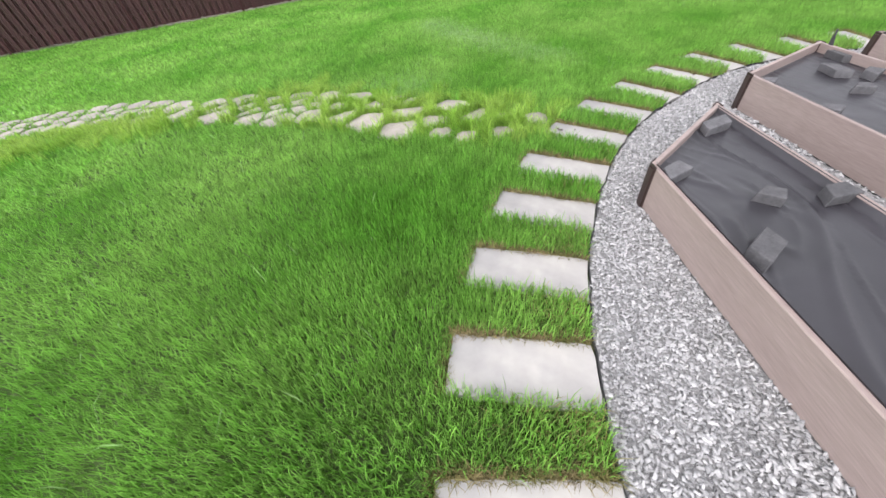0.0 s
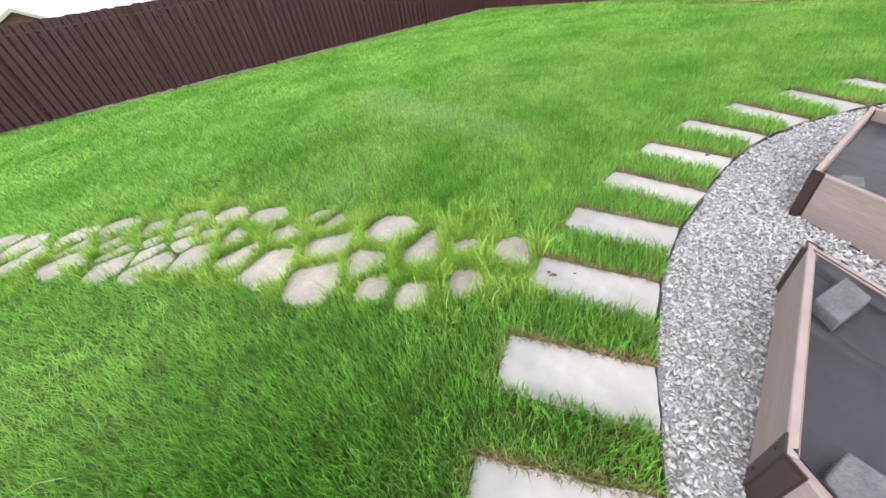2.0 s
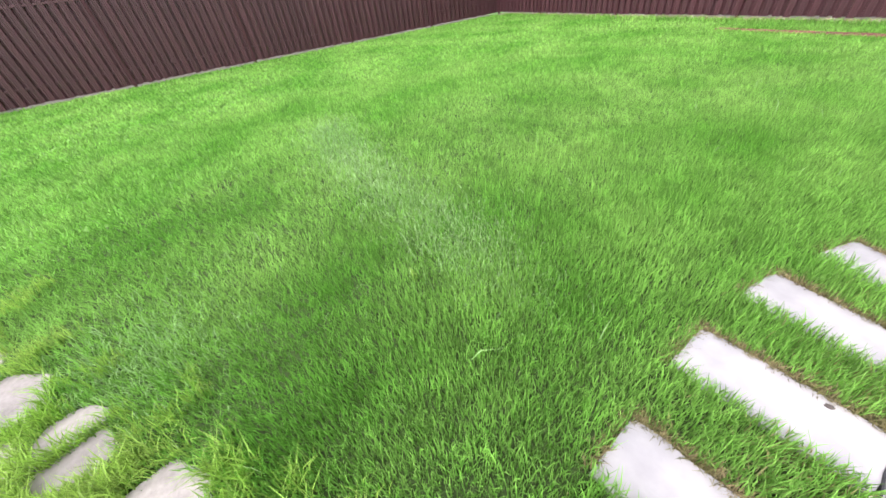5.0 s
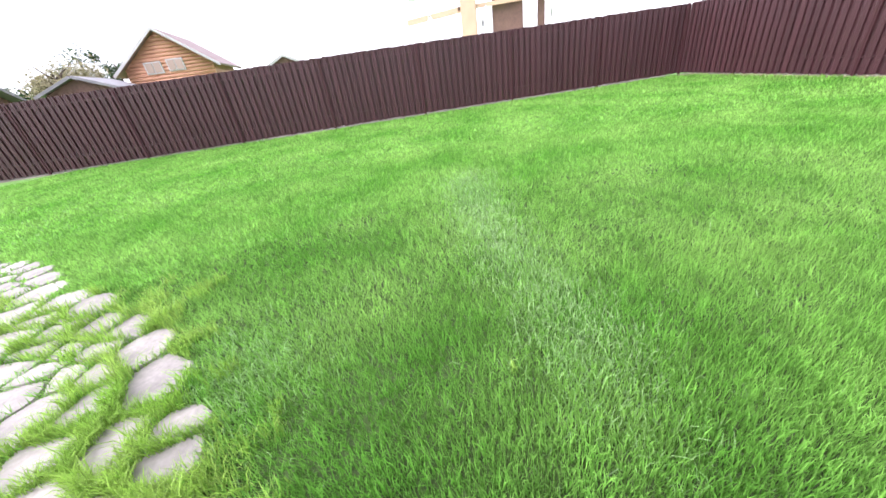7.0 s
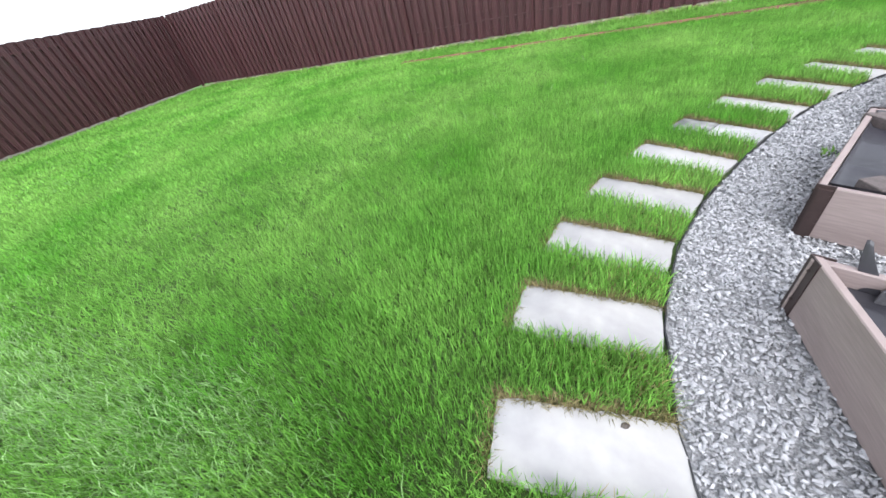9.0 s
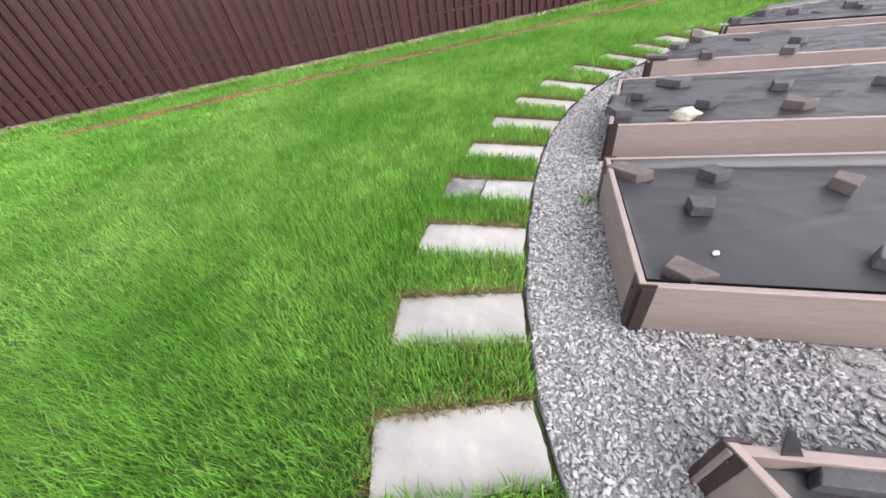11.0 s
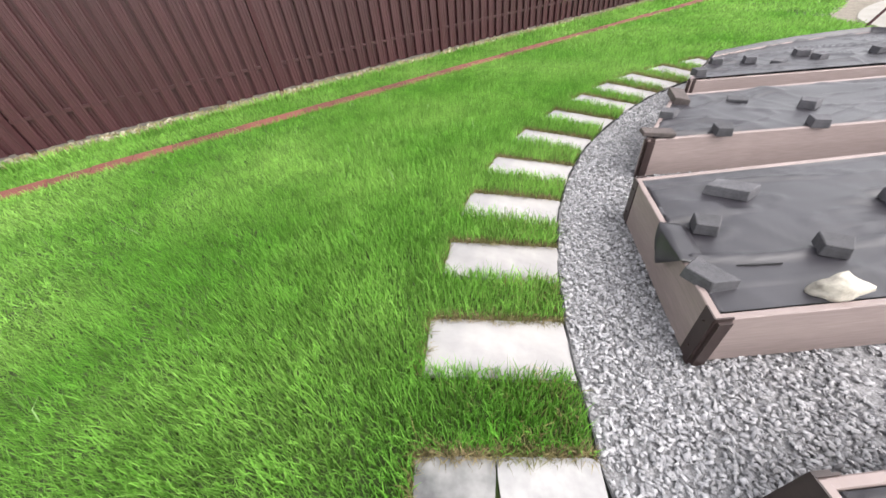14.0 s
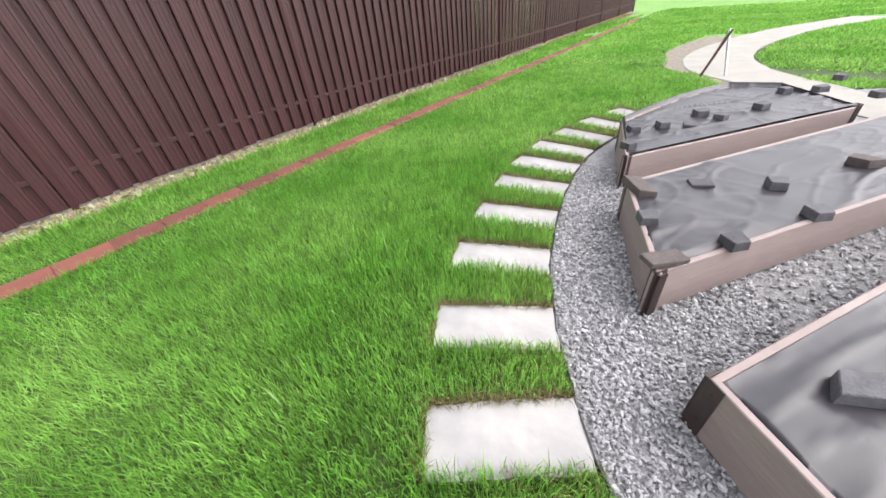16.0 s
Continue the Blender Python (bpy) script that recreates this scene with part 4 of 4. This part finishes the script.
def blades(p, height, width, bend, name, material, label, category, z0=-0.03, simple=False):
    n = len(p)
    clump = np.sin(p[:, 0] * 9.1 + 2 * np.sin(p[:, 1] * 6.3)) * np.sin(p[:, 1] * 8.3 + 2 * np.sin(p[:, 0] * 7.1))
    h = height * rng.uniform(0.5, 1.15, n) * (1 + 0.13 * clump)
    if name == "lawn_grass":
        rr = np.hypot(p[:, 0], p[:, 1])
        h *= np.where((rr < R_GRAVEL + SLAB_LEN + 0.03) & (p[:, 0] > -1.0), 1.25, 1.0)
    w = width * rng.uniform(0.7, 1.2, n) / 2
    a = rng.uniform(0, 2 * np.pi, n)
    # the sward lies over in drifts
    drift = np.stack([np.sin(p[:, 0] * 2.1 + np.sin(p[:, 1] * 1.7) * 2), np.cos(p[:, 1] * 1.9 + np.sin(p[:, 0] * 1.3) * 2)], 1) * 0.05
    lean = np.stack([np.cos(a), np.sin(a)], 1) * bend * rng.uniform(0.15, 1.0, n)[:, None] + drift * bend
    side_a = rng.uniform(0, 2 * np.pi, n)
    side = np.stack([np.cos(side_a), np.sin(side_a), np.zeros(n)], 1) * w[:, None]
    root = np.concatenate([p, np.full((n, 1), z0)], 1)
    mid = root + np.concatenate([lean * (h * 0.30)[:, None], (h * 0.60)[:, None]], 1)
    tip = root + np.concatenate([lean * (h * 0.95)[:, None], (h * (1.0 - 0.18 * np.hypot(lean[:, 0], lean[:, 1])))[:, None]], 1)
    if simple:
        v = np.stack([root - side, root + side, tip], 1).reshape(-1, 3)
        ob = mesh_arrays(name, v, np.arange(3 * n), 3 * np.arange(n), material)
        return tagged(ob, label, category, kind="stuff")
    v = np.stack([root - side, root + side, mid + side * 0.85, mid - side * 0.85, tip], 1).reshape(-1, 3)
    k = 5 * np.arange(n)[:, None]
    loops = np.concatenate([k + np.array([[0, 1, 2, 3]]), k + np.array([[3, 2, 4]])], 1).ravel()
    starts = np.stack([7 * np.arange(n), 7 * np.arange(n) + 4], 1).ravel()
    ob = mesh_arrays(name, v, loops, starts, material)
    return tagged(ob, label, category, kind="stuff")


def scatter(area, lo, hi, density):
    x0, x1, y0, y1 = area
    n = int((x1 - x0) * (y1 - y0) * density)
    p = np.stack([rng.uniform(x0, x1, n), rng.uniform(y0, y1, n)], 1)
    d = walk_distance(p) + rng.uniform(-0.25, 0.25, n)
    p = p[(d >= lo) & (d < hi)]
    return p[lawn_mask(p)]


LAWN_LABEL = "bright green lawn grass, freshly mown"
blades(scatter((0.0, 7.9, -7.0, 8.0), -1.0, 1.5, 12000), 0.096, 0.0050, 0.52, "lawn_grass", M_GRASS, LAWN_LABEL, "grass")
blades(scatter((0.0, 8.5, -7.0, 8.5), 1.5, 2.6, 8000), 0.092, 0.0066, 0.72, "lawn_grass", M_GRASS, LAWN_LABEL, "grass", simple=True)
blades(scatter((-1.0, 9.6, -8.0, 10.0), 2.6, 4.2, 4600), 0.084, 0.0095, 1.05, "lawn_grass", M_GRASS, LAWN_LABEL, "grass", simple=True)
blades(scatter((-4.0, 13.5, -9.0, 14.0), 4.2, 7.5, 2500), 0.080, 0.018, 1.15, "lawn_grass", M_GRASS, LAWN_LABEL, "grass", simple=True)
blades(scatter((-9.0, 20.5, -10.5, 19.0), 7.5, 16.5, 900), 0.074, 0.033, 1.3, "lawn_grass", M_GRASS, LAWN_LABEL, "grass", simple=True)

blades(scatter((-20.0, 2.0, -12.0, 14.0), 14.5, 26.0, 260), 0.080, 0.050, 1.0, "lawn_grass", M_GRASS, LAWN_LABEL, "grass", simple=True)

blades(scatter((-17.0, -9.0, -10.0, 7.0), 5.0, 22.0, 600), 0.080, 0.034, 1.0, "lawn_grass", M_GRASS, LAWN_LABEL, "grass", simple=True)

blades(scatter((-10.0, -1.0, 2.0, 10.0), -1.0, 8.0, 1000), 0.082, 0.020, 0.9, "lawn_grass", M_GRASS, LAWN_LABEL, "grass", simple=True)

# a bleached track across the lawn
n = 8200
s = rng.uniform(0, 1, n)
tk = np.stack([9.4 - 3.9 * s, 3.02 - 0.86 * s + 0.12 * np.sin(s * 5)], 1) + rng.normal(0, 0.20, (n, 2))
tk = np.concatenate([tk, np.array([5.75, 4.12]) + rng.normal(0, 0.27, (1500, 2))])
blades(tk[lawn_mask(tk)], 0.085, 0.0062, 1.1, "bleached_grass", M_PALE_GRASS, "paler bleached grass in a track across the lawn", "grass")

# coarse tufts among the flagstones
tp = []
tr = random.Random(11)
for i in range(1300):
    f = tr.random() ** 1.1
    x, y = (4.15 + 1.6 * f * 1.3, 3.25 + 1.75 * f * 1.5) if f < 0.7 else (6.2, 5.1 + (f - 0.7) * 13)
    x, y = x + tr.gauss(0, 0.22), y + tr.gauss(0, 0.22)
    tp += [(x + tr.gauss(0, 0.035), y + tr.gauss(0, 0.035)) for _ in range(45)]
tp = np.array(tp)
tp = tp[lawn_mask(tp)]
blades(tp, 0.140, 0.0050, 0.95, "coarse_grass", M_TUFT, "pale coarse grass tufts growing between flagstones", "grass")

# tall tufts where the flagstones meet the slabs and along the path's edges
tall = []
for i in range(95):
    if i < 42:
        x, y = tr.uniform(4.0, 4.75), tr.uniform(3.0, 3.95)
    else:
        f = tr.random()
        x, y = 4.5 + 2.0 * f + tr.choice((-1, 1)) * 0.30, 3.9 + 2.9 * f - tr.choice((-1, 1)) * 0.18
    m = tr.randint(26, 60)
    tall += [(x + tr.gauss(0, 0.03), y + tr.gauss(0, 0.03)) for _ in range(m)]
tall = np.array(tall)
tall = tall[lawn_mask(tall)]
blades(tall, 0.205, 0.0065, 0.95, "coarse_grass", M_TUFT, "tall coarse grass tufts overhanging the flagstones", "grass")

# brown thatch where the turf is cut back from the slabs
th = []
for deg, step, skew in SLABS:
    m = 1700
    a, b = radians(deg), radians(deg + skew)
    ox, oy = (R_GRAVEL + step) * math.cos(a), (R_GRAVEL + step) * math.sin(a)
    lx = rng.uniform(0.02, SLAB_LEN + 0.03, m)
    ly = 0.006 - np.abs(rng.normal(0.0, 0.026, m))
    # a sparse fringe round the outer end too
    k = rng.uniform(0, 1, m) < 0.14
    lx = np.where(k, SLAB_LEN + 0.012 + np.abs(rng.normal(0, 0.02, m)), lx)
    ly = np.where(k, rng.uniform(0, SLAB_DEEP, m), ly)
    th.append(np.stack([ox + lx * math.cos(b) - ly * math.sin(b), oy + lx * math.sin(b) + ly * math.cos(b)], 1))
blades(np.concatenate(th), 0.066, 0.0046, 1.15, "thatch", M_THATCH, "brown thatch along the cut turf edges", "dry grass")

# longer grass along the fence side of the red border
n = 16000
s = rng.uniform(1.0, 34, n)
o = rng.uniform(0.42, 0.62, n)
nb = np.array([FENCE_B[1], -FENCE_B[0]])
if nb @ (-np.array(FENCE_CORNER)) < 0:
    nb = -nb
blades(np.array(FENCE_CORNER) + s[:, None] * np.array(FENCE_B) + o[:, None] * nb, 0.13, 0.011, 0.7, "edge_grass", M_GRASS, "longer unmown grass along the red border", "grass")

# dry tips in the turf between the slabs, thickest along the gravel
dry = []
for (d0, s0, k0), (d1, s1, k1) in zip(SLABS, SLABS[1:]):
    m = 420
    f = rng.uniform(0.1, 0.62, m)
    a = np.radians(d0 + (d1 - d0) * f)
    r = R_GRAVEL + (s0 + s1) / 2 + 0.02 + np.abs(rng.normal(0, 0.20, m))
    dry.append(np.stack([r * np.cos(a), r * np.sin(a)], 1))
dry = np.concatenate(dry)
dry = dry[lawn_mask(dry)]
blades(dry, 0.085, 0.0046, 1.0, "dry_tips", M_STRAW, "dry straw-coloured tips in the turf between slabs", "dry grass")

# stray pale stalks lying on the lawn
n = 170
a = rng.uniform(radians(-60), radians(75), n)
r = rng.uniform(5.3, 8.5, n)
stalk = np.stack([r * np.cos(a), r * np.sin(a)], 1)
blades(stalk[lawn_mask(stalk)], 0.125, 0.006, 1.9, "dry_stalks", M_PALE_GRASS, "stray pale stalks lying on the lawn", "dry grass", z0=0.005)

# a pale weed in the lawn
wd = np.array([(5.80 + 0.02 * math.cos(i * 2.4), 2.56 + 0.02 * math.sin(i * 2.4)) for i in range(10)])
blades(wd, 0.110, 0.008, 1.0, "weed", M_TUFT, "pale yellow-green weed standing in the lawn", "weed", z0=-0.02)

# dry verge at the foot of the near fence
n = 30000
s = rng.uniform(0.5, 38, n)
o = rng.uniform(0.0, 0.46, n)
nb = np.array([FENCE_B[1], -FENCE_B[0]])
if nb @ (-np.array(FENCE_CORNER)) < 0:
    nb = -nb
vp = np.array(FENCE_CORNER) + s[:, None] * np.array(FENCE_B) + o[:, None] * nb
blades(vp, 0.075, 0.009, 1.5, "dry_verge", M_STRAW, "dry straw-coloured grass at the foot of the fence", "dry grass")


def verge_points(m):
    ss = rng.uniform(0.5, 30, m)
    oo = rng.uniform(-0.02, 0.34, m)
    return np.array(FENCE_CORNER) + ss[:, None] * np.array(FENCE_B) + oo[:, None] * nb


chips(5200, verge_points, (0.02, 0.05), "verge_rubble", M_PALE_STONE, -0.03, 0.0, "pale rubble at the foot of the fence", "rubble")

# weeds growing by a bed's corner
wp = np.array([(3.70 + 0.035 * math.cos(i * 2.4), -1.21 + 0.04 * math.sin(i * 1.7)) for i in range(16)])
blades(wp, 0.065, 0.016, 1.2, "weed", M_WEED, "small green weed growing in the gravel beside a bed", "weed", z0=-0.02)
